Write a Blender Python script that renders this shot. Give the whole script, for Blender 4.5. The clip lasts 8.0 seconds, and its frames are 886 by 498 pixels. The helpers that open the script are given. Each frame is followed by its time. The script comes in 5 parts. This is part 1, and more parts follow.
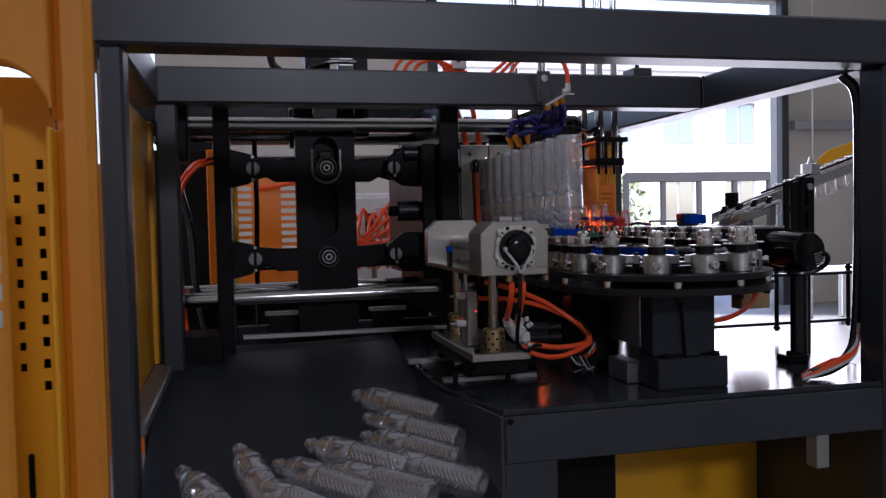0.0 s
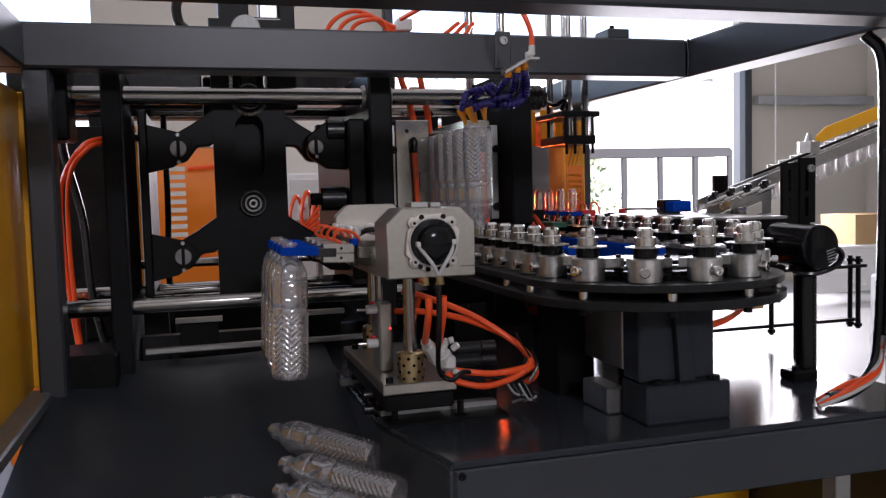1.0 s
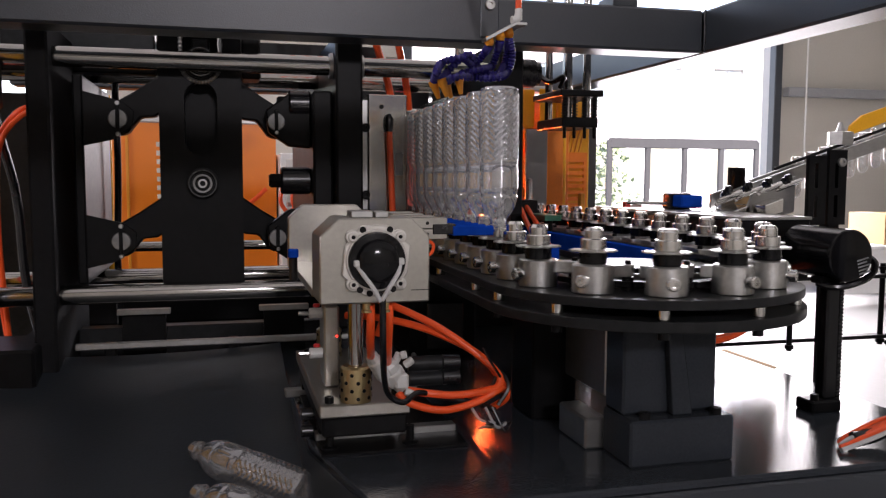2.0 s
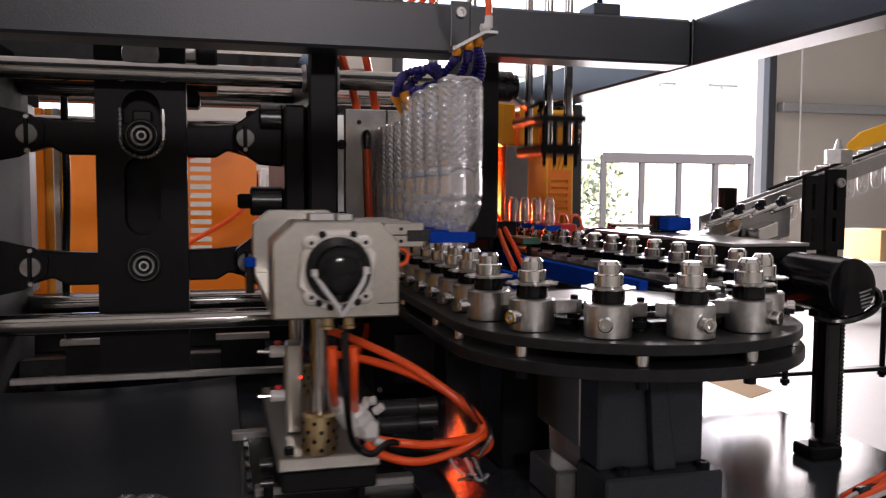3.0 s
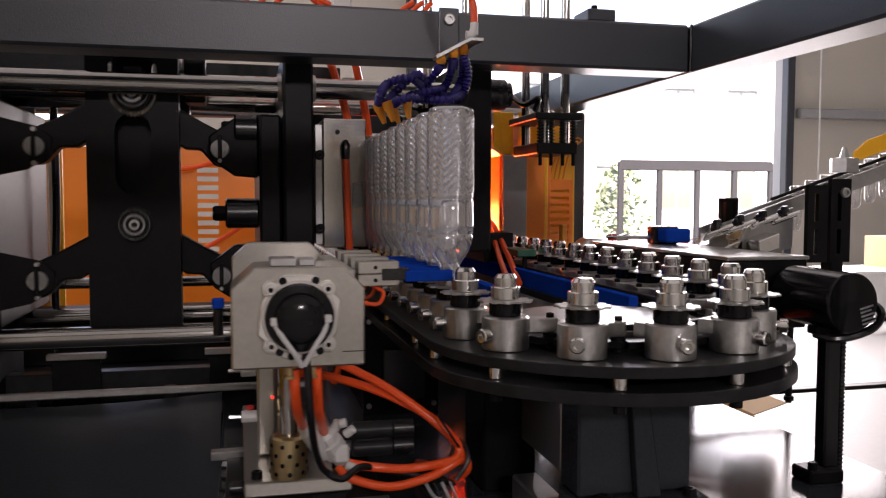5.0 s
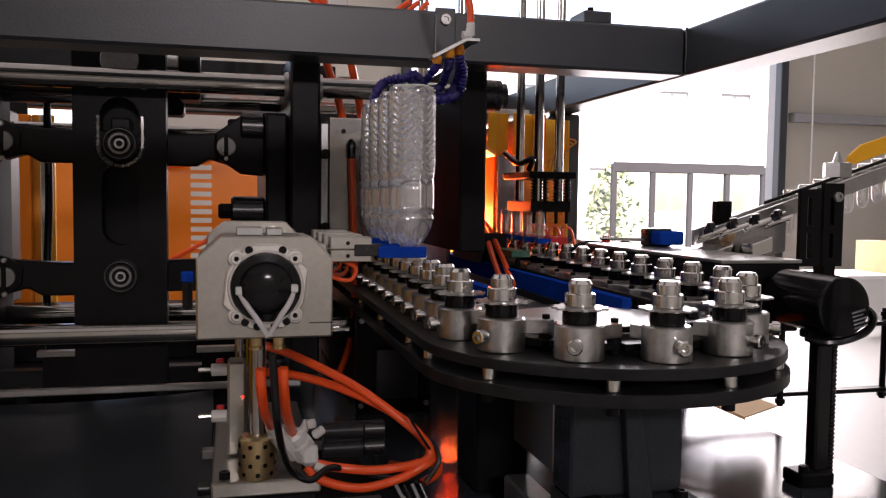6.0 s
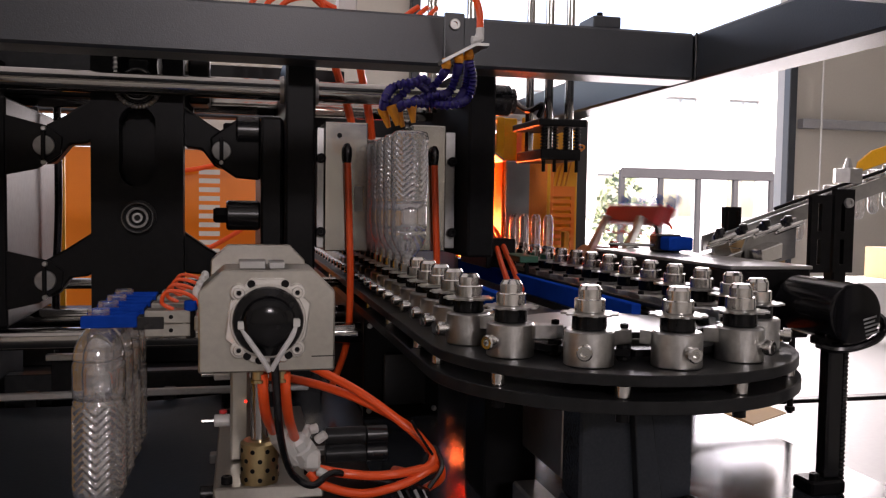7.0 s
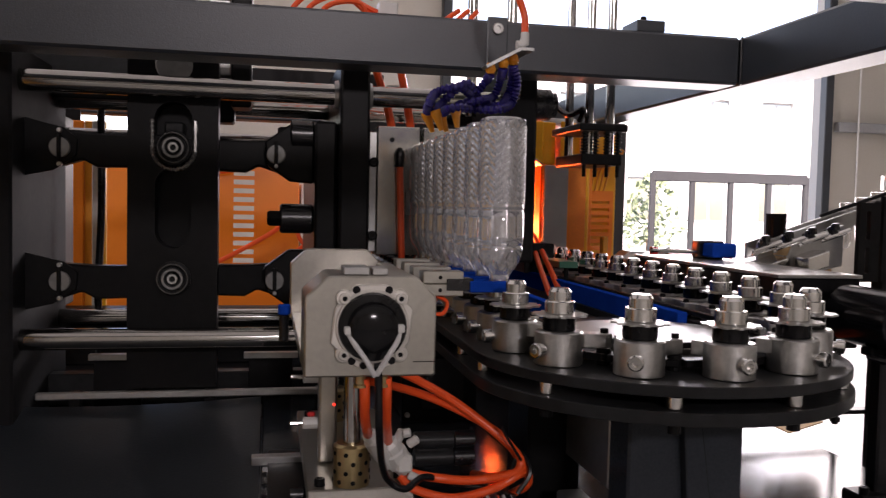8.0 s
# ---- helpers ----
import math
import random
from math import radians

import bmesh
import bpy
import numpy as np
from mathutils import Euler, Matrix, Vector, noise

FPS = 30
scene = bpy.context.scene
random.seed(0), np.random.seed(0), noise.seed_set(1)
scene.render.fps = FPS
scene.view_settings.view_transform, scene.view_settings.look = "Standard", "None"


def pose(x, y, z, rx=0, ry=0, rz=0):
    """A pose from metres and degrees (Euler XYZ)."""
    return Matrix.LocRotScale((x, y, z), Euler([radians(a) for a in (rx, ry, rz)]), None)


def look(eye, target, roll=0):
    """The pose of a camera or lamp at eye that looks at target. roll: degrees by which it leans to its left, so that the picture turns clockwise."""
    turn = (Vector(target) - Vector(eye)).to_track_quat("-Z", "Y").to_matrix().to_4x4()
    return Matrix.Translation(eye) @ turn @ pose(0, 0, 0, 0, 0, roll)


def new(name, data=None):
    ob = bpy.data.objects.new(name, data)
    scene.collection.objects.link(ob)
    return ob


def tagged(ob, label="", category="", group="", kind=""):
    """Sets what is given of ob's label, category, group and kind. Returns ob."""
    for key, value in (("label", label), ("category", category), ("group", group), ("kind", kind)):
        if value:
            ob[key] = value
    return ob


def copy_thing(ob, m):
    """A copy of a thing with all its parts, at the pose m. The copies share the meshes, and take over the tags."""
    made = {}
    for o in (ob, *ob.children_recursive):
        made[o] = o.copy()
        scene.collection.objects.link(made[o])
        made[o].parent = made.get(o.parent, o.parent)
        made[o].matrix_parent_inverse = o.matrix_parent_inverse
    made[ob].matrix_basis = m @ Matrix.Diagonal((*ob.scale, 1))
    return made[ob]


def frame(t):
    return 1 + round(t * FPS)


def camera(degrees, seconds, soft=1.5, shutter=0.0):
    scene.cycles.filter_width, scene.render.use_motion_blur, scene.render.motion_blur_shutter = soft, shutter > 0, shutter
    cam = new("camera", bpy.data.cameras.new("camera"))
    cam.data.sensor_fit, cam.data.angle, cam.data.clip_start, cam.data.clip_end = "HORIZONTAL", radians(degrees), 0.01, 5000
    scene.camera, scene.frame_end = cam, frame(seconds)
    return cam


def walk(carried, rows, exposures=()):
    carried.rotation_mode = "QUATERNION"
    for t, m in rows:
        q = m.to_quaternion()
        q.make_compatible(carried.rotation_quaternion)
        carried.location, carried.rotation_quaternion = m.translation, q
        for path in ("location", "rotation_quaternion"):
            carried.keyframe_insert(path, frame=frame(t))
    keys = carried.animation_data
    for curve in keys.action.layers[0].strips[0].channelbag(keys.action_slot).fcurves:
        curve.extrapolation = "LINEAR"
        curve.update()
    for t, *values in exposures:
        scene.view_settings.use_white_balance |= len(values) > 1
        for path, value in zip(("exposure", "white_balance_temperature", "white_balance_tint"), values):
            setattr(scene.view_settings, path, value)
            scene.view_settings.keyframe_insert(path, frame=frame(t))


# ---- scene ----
cam = camera(55.6, 8.0, 1.25, 0.3)
METRES, EYE, TILT, LEAN, TURN = 0.9, 1.3, 0.0, 0.0, -13.5
ROWS = [
    (0.0, 0.0, 0.0, 0.0, -0.05, -2.14, 1.26),
    (0.5, 0.0676, 0.1993, 0.0145, -0.28, -3.43, -0.33),
    (0.6, 0.0639, 0.238, 0.0178, -1.1, -3.55, 0.0),
    (1.0, 0.0492, 0.3923, 0.0308, -2.73, -3.82, 1.54),
    (2.5, 0.224, 0.7273, 0.0309, -0.62, -5.14, -0.85),
    (3.0, 0.2328, 0.7906, 0.0454, -1.41, -3.88, -0.28),
    (3.5, 0.2873, 0.8202, 0.049, -1.2, -3.76, -0.39),
    (4.0, 0.2946, 0.8315, 0.0508, -1.16, -3.49, 0.04),
    (4.5, 0.2939, 0.8351, 0.0531, 0.01, -3.36, 0.16),
    (6.0, 0.291, 0.8371, 0.0532, -0.58, -3.35, -0.72),
    (6.5, 0.2862, 0.8359, 0.0531, -0.29, -3.22, -0.9),
    (7.0, 0.2886, 0.8395, 0.0524, -0.08, -3.0, -0.88),
    (7.5, 0.2902, 0.8403, 0.0523, 0.36, -2.98, -0.75),
    (8.0, 0.2631, 0.8447, 0.058, 1.84, -2.93, -1.31),
]

# ---- world, daylight and exposure ----
walk(cam, [(t, pose(0, 0, EYE, TILT, LEAN, TURN) @ pose(METRES * x, METRES * y, METRES * z, 90 + pitch, roll, yaw)) for t, x, y, z, yaw, pitch, roll in ROWS],
     [(0.0, 2.06, 6100, 26), (0.6, 2.46, 6300, 24), (1.1, 2.82, 6600, 24), (2.4, 2.94, 7000, 25), (3.2, 2.8, 7200, 27), (8.0, 2.66, 7300, 28)])
world = bpy.data.worlds.new("sky")
scene.world = world
world.use_nodes = True
wn, wl = world.node_tree.nodes, world.node_tree.links
sky = wn.new("ShaderNodeTexSky")
sky.sky_type, sky.sun_disc, sky.sun_elevation, sky.sun_rotation = "NISHITA", False, radians(48), radians(202)
wl.new(sky.outputs[0], wn["Background"].inputs[0])
wn["Background"].inputs[1].default_value = 0.1
sun = new("sun", bpy.data.lights.new("sun", "SUN"))
sun.data.energy, sun.data.angle, sun.data.color = 2.6, radians(0.5), (1.0, 0.96, 0.9)
sun.matrix_basis = look((-4, -10, 12), (0, 0, 0))


def area_lamp(name, eye, target, w, h, power):
    lamp = new(name, bpy.data.lights.new(name, "AREA"))
    lamp.data.shape, lamp.data.size, lamp.data.size_y, lamp.data.energy = "RECTANGLE", w, h, power
    lamp.data.color = (0.93, 0.97, 1.0)
    lamp.matrix_basis = look(eye, target)


# daylight through the large door opening, then two fill lamps added without a source
area_lamp("door_daylight", (5.2, 9.7, 2.1), (1.0, 2.0, 1.2), 5.0, 3.7, 105)
area_lamp("side_fill", (-6.3, 1.5, 3.6), (0.0, 1.8, 1.2), 0.9, 0.5, 17)
area_lamp("rear_fill", (1.0, -5.8, 3.8), (0.5, 2.0, 1.2), 0.95, 0.45, 19)


scene.cycles.transparent_max_bounces = 40


# ---- materials ----
def material(name, base, rough=0.5, metal=0.0, var=0.25, grain=60.0, bump=0.1, stain=4.0, spec=0.5, coat=0.0):
    m = bpy.data.materials.new(name)
    m.use_nodes = True
    n, l = m.node_tree.nodes, m.node_tree.links
    b = n["Principled BSDF"]
    co = n.new("ShaderNodeTexCoord")
    fine, wide = n.new("ShaderNodeTexNoise"), n.new("ShaderNodeTexNoise")
    fine.inputs["Scale"].default_value, wide.inputs["Scale"].default_value = grain, stain
    fine.inputs["Detail"].default_value = wide.inputs["Detail"].default_value = 5
    for t in (fine, wide):
        l.new(co.outputs["Object"], t.inputs["Vector"])
    mixer = n.new("ShaderNodeMix")
    mixer.data_type = "FLOAT"
    mixer.inputs[0].default_value = 0.45
    l.new(wide.outputs[0], mixer.inputs[2])
    l.new(fine.outputs[0], mixer.inputs[3])
    ramp = n.new("ShaderNodeValToRGB")
    lo, hi = 1 - var, 1 + var
    ramp.color_ramp.elements[0].position, ramp.color_ramp.elements[1].position = 0.3, 0.7
    ramp.color_ramp.elements[0].color = [min(1, c * lo) for c in base] + [1]
    ramp.color_ramp.elements[1].color = [min(1, c * hi) for c in base] + [1]
    l.new(mixer.outputs[0], ramp.inputs[0])
    l.new(ramp.outputs[0], b.inputs["Base Color"])
    rr = n.new("ShaderNodeMapRange")
    rr.inputs["To Min"].default_value, rr.inputs["To Max"].default_value = max(0.02, rough * 0.75), min(1, rough * 1.25)
    l.new(mixer.outputs[0], rr.inputs["Value"])
    l.new(rr.outputs[0], b.inputs["Roughness"])
    b.inputs["Metallic"].default_value = metal
    b.inputs["Specular IOR Level"].default_value = spec
    b.inputs["Coat Weight"].default_value = coat
    if bump:
        bp = n.new("ShaderNodeBump")
        bp.inputs["Strength"].default_value, bp.inputs["Distance"].default_value = bump, 0.001
        l.new(fine.outputs[0], bp.inputs["Height"])
        l.new(bp.outputs[0], b.inputs["Normal"])
    return m


def clear_plastic(name, milk=0.06, tint=(0.97, 0.98, 1.0), gloss=0.05):
    """Thin-walled clear plastic: light passes, the skin glints, a little is scattered."""
    m = bpy.data.materials.new(name)
    m.use_nodes = True
    n, l = m.node_tree.nodes, m.node_tree.links
    out = n["Material Output"]
    n.remove(n["Principled BSDF"])
    clear, shine, haze = n.new("ShaderNodeBsdfTransparent"), n.new("ShaderNodeBsdfGlossy"), n.new("ShaderNodeBsdfTranslucent")
    soft = n.new("ShaderNodeBsdfDiffuse")
    clear.inputs[0].default_value = (*tint, 1)
    shine.inputs["Roughness"].default_value = gloss
    noise_t = n.new("ShaderNodeTexNoise")
    noise_t.inputs["Scale"].default_value = 90
    co = n.new("ShaderNodeTexCoord")
    l.new(co.outputs["Object"], noise_t.inputs["Vector"])
    bp = n.new("ShaderNodeBump")
    bp.inputs["Strength"].default_value, bp.inputs["Distance"].default_value = 0.1, 0.001
    l.new(noise_t.outputs[0], bp.inputs["Height"])
    l.new(bp.outputs[0], shine.inputs["Normal"])
    edge = n.new("ShaderNodeLayerWeight")
    edge.inputs["Blend"].default_value = 0.5
    l.new(bp.outputs[0], edge.inputs["Normal"])
    power, fres = n.new("ShaderNodeMath"), n.new("ShaderNodeMath")
    power.operation, fres.operation = "POWER", "MULTIPLY_ADD"
    power.inputs[1].default_value, fres.inputs[1].default_value, fres.inputs[2].default_value = 3.0, 0.68, 0.28
    l.new(edge.outputs["Facing"], power.inputs[0])
    l.new(power.outputs[0], fres.inputs[0])
    both, body, top = n.new("ShaderNodeMixShader"), n.new("ShaderNodeMixShader"), n.new("ShaderNodeMixShader")
    both.inputs[0].default_value = 0.4
    l.new(haze.outputs[0], both.inputs[1])
    l.new(soft.outputs[0], both.inputs[2])
    body.inputs[0].default_value = milk
    l.new(clear.outputs[0], body.inputs[1])
    l.new(both.outputs[0], body.inputs[2])
    l.new(fres.outputs[0], top.inputs[0])
    l.new(body.outputs[0], top.inputs[1])
    l.new(shine.outputs[0], top.inputs[2])
    l.new(top.outputs[0], out.inputs[0])
    return m


def glowing(name, color, strength):
    m = bpy.data.materials.new(name)
    m.use_nodes = True
    b = m.node_tree.nodes["Principled BSDF"]
    b.inputs["Base Color"].default_value = (*color, 1)
    b.inputs["Emission Color"].default_value = (*color, 1)
    b.inputs["Emission Strength"].default_value = strength
    return m


PAINT = material("grey_blue_powder_coat", (0.028, 0.034, 0.042), 0.36, 0, 0.2, 420, 0.28, 3)
PAINT_SMOOTH = material("dark_table_paint", (0.03, 0.035, 0.042), 0.12, 0, 0.25, 320, 0.16, 5, 0.13)
CHUTE = material("dark_chute_paint", (0.038, 0.047, 0.058), 0.36, 0, 0.25, 200, 0.3, 4, 0.5)
GLOSS_BLACK = material("gloss_black_plastic", (0.006, 0.006, 0.007), 0.13, 0, 0.15, 120, 0.03, 8, 0.25)
BLACK = material("black_oxide_steel", (0.007, 0.007, 0.0075), 0.38, 0.0, 0.35, 80, 0.15, 6, 0.1)
MATT_BLACK = material("matt_black_paint", (0.012, 0.012, 0.013), 0.75, 0.0, 0.3, 80, 0.15, 6, 0.1)
BLACK_PLASTIC = material("black_plastic", (0.009, 0.009, 0.0105), 0.26, 0, 0.15, 120, 0.05, 8)
TRACK = material("dark_oiled_steel", (0.018, 0.019, 0.02), 0.34, 0.1, 0.4, 70, 0.2, 9, 0.15)
CHROME = material("ground_chrome_rod", (0.4, 0.385, 0.365), 0.12, 1.0, 0.08, 90, 0.02, 5)
STEEL = material("turned_steel", (0.74, 0.73, 0.71), 0.17, 1.0, 0.1, 140, 0.04, 20)
CAST = material("cast_aluminium", (0.55, 0.55, 0.54), 0.33, 1.0, 0.25, 130, 0.4, 30)
MACHINED = material("machined_aluminium", (0.4, 0.385, 0.345), 0.32, 0.85, 0.12, 150, 0.08, 12)
GALVANISED = material("brushed_grey_steel", (0.4, 0.4, 0.39), 0.36, 0.9, 0.15, 90, 0.08, 8)
POLISHED = material("polished_mould_steel", (0.42, 0.405, 0.37), 0.16, 0.95, 0.12, 40, 0.05, 14)
BRASS = material("bronze_bush", (0.55, 0.42, 0.22), 0.32, 0.95, 0.2, 90, 0.1, 30)
ORANGE = material("orange_sheet_paint", (0.87, 0.22, 0.01), 0.38, 0, 0.08, 200, 0.08, 3)
YELLOW = material("yellow_orange_paint", (0.9, 0.43, 0.012), 0.35, 0, 0.08, 200, 0.1, 3)
BROWN = material("orange_edge_paint", (0.76, 0.29, 0.022), 0.35, 0, 0.12, 200, 0.1, 4)
RED_HOSE = material("orange_red_air_hose", (0.95, 0.1, 0.02), 0.3, 0, 0.1, 60, 0.03, 8)
RED = material("red_plastic", (0.6, 0.03, 0.03), 0.35, 0, 0.1, 60, 0.03, 8)
PALE_CAST = material("pale_die_cast", (0.62, 0.6, 0.56), 0.4, 0.6, 0.12, 120, 0.1, 20)
BLUE = material("blue_plastic", (0.003, 0.05, 0.36), 0.45, 0, 0.15, 90, 0.05, 9, 0.0)
NAVY = material("navy_coolant_hose", (0.02, 0.015, 0.16), 0.22, 0, 0.15, 60, 0.05, 9)
AMBER = material("orange_nozzle_plastic", (0.75, 0.28, 0.02), 0.4, 0, 0.1, 90, 0.05, 9)
GREEN = material("green_plate", (0.02, 0.12, 0.075), 0.4, 0, 0.15, 90, 0.05, 9)
PALE = material("pale_grey_plastic", (0.6, 0.6, 0.58), 0.4, 0, 0.08, 90, 0.05, 9)
WIRE = material("grey_cable", (0.55, 0.55, 0.55), 0.5, 0, 0.1, 90, 0.05, 9)
CARDBOARD = material("brown_cardboard", (0.42, 0.27, 0.13), 0.8, 0, 0.12, 120, 0.15, 6)
CONCRETE = material("pale_concrete_floor", (0.29, 0.285, 0.275), 0.5, 0, 0.12, 30, 0.1, 1.2)
WALL = material("beige_wall_panel", (0.5, 0.48, 0.43), 0.7, 0, 0.06, 40, 0.05, 0.8)
WHITE = material("white_paint", (0.78, 0.78, 0.77), 0.6, 0, 0.05, 40, 0.05, 1)
DARK_GREY = material("dark_grey_steel_paint", (0.1, 0.105, 0.11), 0.5, 0, 0.1, 40, 0.05, 3)
GREY_FRAME = material("grey_window_frame", (0.3, 0.31, 0.32), 0.5, 0, 0.1, 40, 0.05, 3)
ASPHALT = material("yard_paving", (0.42, 0.41, 0.4), 0.8, 0, 0.15, 20, 0.1, 0.6)
# green lifted paler than foliage, with the outdoor haze put into the colour
LEAF = material("hazed_leaf_green", (0.2, 0.25, 0.14), 0.6, 0, 0.4, 9, 0.1, 3)
FENCE = material("weathered_grey_steel", (0.05, 0.051, 0.053), 0.6, 0, 0.1, 20, 0.05, 2, 0.1)
DULL = material("dull_dark_steel", (0.2, 0.2, 0.195), 0.42, 0.6, 0.25, 80, 0.15, 10)
BARK = material("bark", (0.15, 0.11, 0.08), 0.8, 0, 0.3, 60, 0.3, 5)
PET = clear_plastic("clear_bottle_plastic", 0.2, gloss=0.07)
PREFORM = clear_plastic("clear_preform_plastic", 0.05, (0.95, 0.95, 0.95), 0.03)
GLASS = clear_plastic("window_glass", 0.01, (0.85, 0.9, 0.9), 0.02)
HEATER = glowing("infrared_lamp_glow", (1.0, 0.18, 0.045), 55.0)
WARM = glowing("dull_red_glow", (1.0, 0.1, 0.055), 0.32)
PALE_WINDOW = material("grey_window_frame", (0.24, 0.25, 0.255), 0.4, 0, 0.08, 30, 0.03, 2)
LED = glowing("red_led", (0.8, 0.02, 0.01), 0.8)

# ---- building helpers ----
ORG = {}


def thing(name, at, label, category, group="", kind=""):
    ob = new(name)
    ob.empty_display_size = 0.05
    ob.location = at
    ORG[ob] = Vector(at)
    return tagged(ob, label, category, group, kind)


def mesh_of(name, bm, mat, org=(0, 0, 0), smooth=30):
    bmesh.ops.recalc_face_normals(bm, faces=bm.faces)
    me = bpy.data.meshes.new(name)
    bm.to_mesh(me)
    bm.free()
    me.transform(Matrix.Translation(-Vector(org)))
    me.materials.append(mat)
    me.polygons.foreach_set("use_smooth", [True] * len(me.polygons))
    me.set_sharp_from_angle(angle=radians(smooth))
    return me


def part(name, bm, mat, parent, label="", smooth=30):
    """One mesh, given in the parent's building coordinates, under a thing or a part."""
    org = ORG[parent]
    ob = new(name, mesh_of(name, bm, mat, org, smooth))
    ob.parent = parent
    ORG[ob] = org
    return tagged(ob, label)


def solid(name, bm, mat, at, label, category, group="", kind="", smooth=30):
    """A thing, or a piece of the setting, that is one mesh."""
    ob = new(name, mesh_of(name, bm, mat, at, smooth))
    ob.location = at
    ORG[ob] = Vector(at)
    return tagged(ob, label, category, group, kind)


def merge(dst, src):
    me = bpy.data.meshes.new("tmp")
    src.to_mesh(me)
    src.free()
    dst.from_mesh(me)
    bpy.data.meshes.remove(me)
    return dst


def box(x0, x1, y0, y1, z0, z1, bev=0.002, bm=None):
    b = bmesh.new()
    bmesh.ops.create_cube(b, size=1, matrix=Matrix.Translation(((x0 + x1) / 2, (y0 + y1) / 2, (z0 + z1) / 2)) @ Matrix.Diagonal((x1 - x0, y1 - y0, z1 - z0, 1)))
    if bev:
        bmesh.ops.bevel(b, geom=b.edges[:], offset=min(bev, 0.45 * min(x1 - x0, y1 - y0, z1 - z0)), segments=1, affect="EDGES")
    return merge(bm, b) if bm else b


def along(p0, p1):
    p0, p1 = Vector(p0), Vector(p1)
    return Matrix.Translation(p0) @ (p1 - p0).to_track_quat("Z", "Y").to_matrix().to_4x4(), (p1 - p0).length


def lathe(p0, p1, profile, seg=24, bm=None, caps=True):
    """Turned body: profile rows (distance from p0 along p0-p1, radius)."""
    m, _ = along(p0, p1)
    b = bm or bmesh.new()
    rings = []
    for h, r in profile:
        rings.append([b.verts.new(m @ Vector((r * math.cos(2 * math.pi * i / seg), r * math.sin(2 * math.pi * i / seg), h))) for i in range(seg)])
    for a, c in zip(rings, rings[1:]):
        for i in range(seg):
            b.faces.new((a[i], a[(i + 1) % seg], c[(i + 1) % seg], c[i]))
    if caps:
        b.faces.new(rings[0][::-1])
        b.faces.new(rings[-1])
    return b


def rod(p0, p1, r, seg=20, bev=0.001, bm=None):
    _, n = along(p0, p1)
    e = min(bev, 0.3 * r, 0.3 * n)
    return lathe(p0, p1, [(0, r - e), (e, r), (n - e, r), (n, r - e)], seg, bm)


def spline(points, steps=8):
    pts = [Vector(p) for p in points]
    ext = [pts[0] * 2 - pts[1]] + pts + [pts[-1] * 2 - pts[-2]]
    out = []
    for i in range(1, len(ext) - 2):
        a, b, c, d = ext[i - 1:i + 3]
        for k in range(steps):
            t = k / steps
            out.append(0.5 * ((2 * b) + (c - a) * t + (2 * a - 5 * b + 4 * c - d) * t * t + (3 * b - a - 3 * c + d) * t ** 3))
    out.append(pts[-1])
    return out


def hose(points, r, seg=10, steps=8, bm=None, ribs=0.0):
    """A round tube swept along a smooth line."""
    b = bm or bmesh.new()
    line = spline(points, steps)
    up, rings = Vector((0.13, 0.27, 0.95)), []
    for i, p in enumerate(line):
        d = (line[min(i + 1, len(line) - 1)] - line[max(i - 1, 0)]).normalized()
        u = (up - d * up.dot(d)).normalized()
        v = d.cross(u)
        up = u
        rr = r * (1 + ribs * (i % 2))
        rings.append([b.verts.new(p + rr * (math.cos(2 * math.pi * k / seg) * u + math.sin(2 * math.pi * k / seg) * v)) for k in range(seg)])
    for a, c in zip(rings, rings[1:]):
        for k in range(seg):
            b.faces.new((a[k], a[(k + 1) % seg], c[(k + 1) % seg], c[k]))
    b.faces.new(rings[0][::-1])
    b.faces.new(rings[-1])
    return b


def prism(outline, a0, a1, axis="y", bm=None, bev=0.0015):
    """A flat outline (two coordinates) pushed through from a0 to a1 along an axis."""
    b = bmesh.new()
    put = {"y": lambda p, a: (p[0], a, p[1]), "x": lambda p, a: (a, p[0], p[1]), "z": lambda p, a: (p[0], p[1], a)}[axis]
    lo = [b.verts.new(put(p, a0)) for p in outline]
    hi = [b.verts.new(put(p, a1)) for p in outline]
    n = len(outline)
    b.faces.new(lo)
    b.faces.new(hi[::-1])
    for i in range(n):
        b.faces.new((lo[i], hi[i], hi[(i + 1) % n], lo[(i + 1) % n]))
    bmesh.ops.recalc_face_normals(b, faces=b.faces)
    if bev:
        edges = [e for e in b.edges if len(e.link_faces) == 2 and e.calc_face_angle(0) > 0.6]
        bmesh.ops.bevel(b, geom=edges, offset=bev, segments=1, affect="EDGES")
    return merge(bm, b) if bm else b


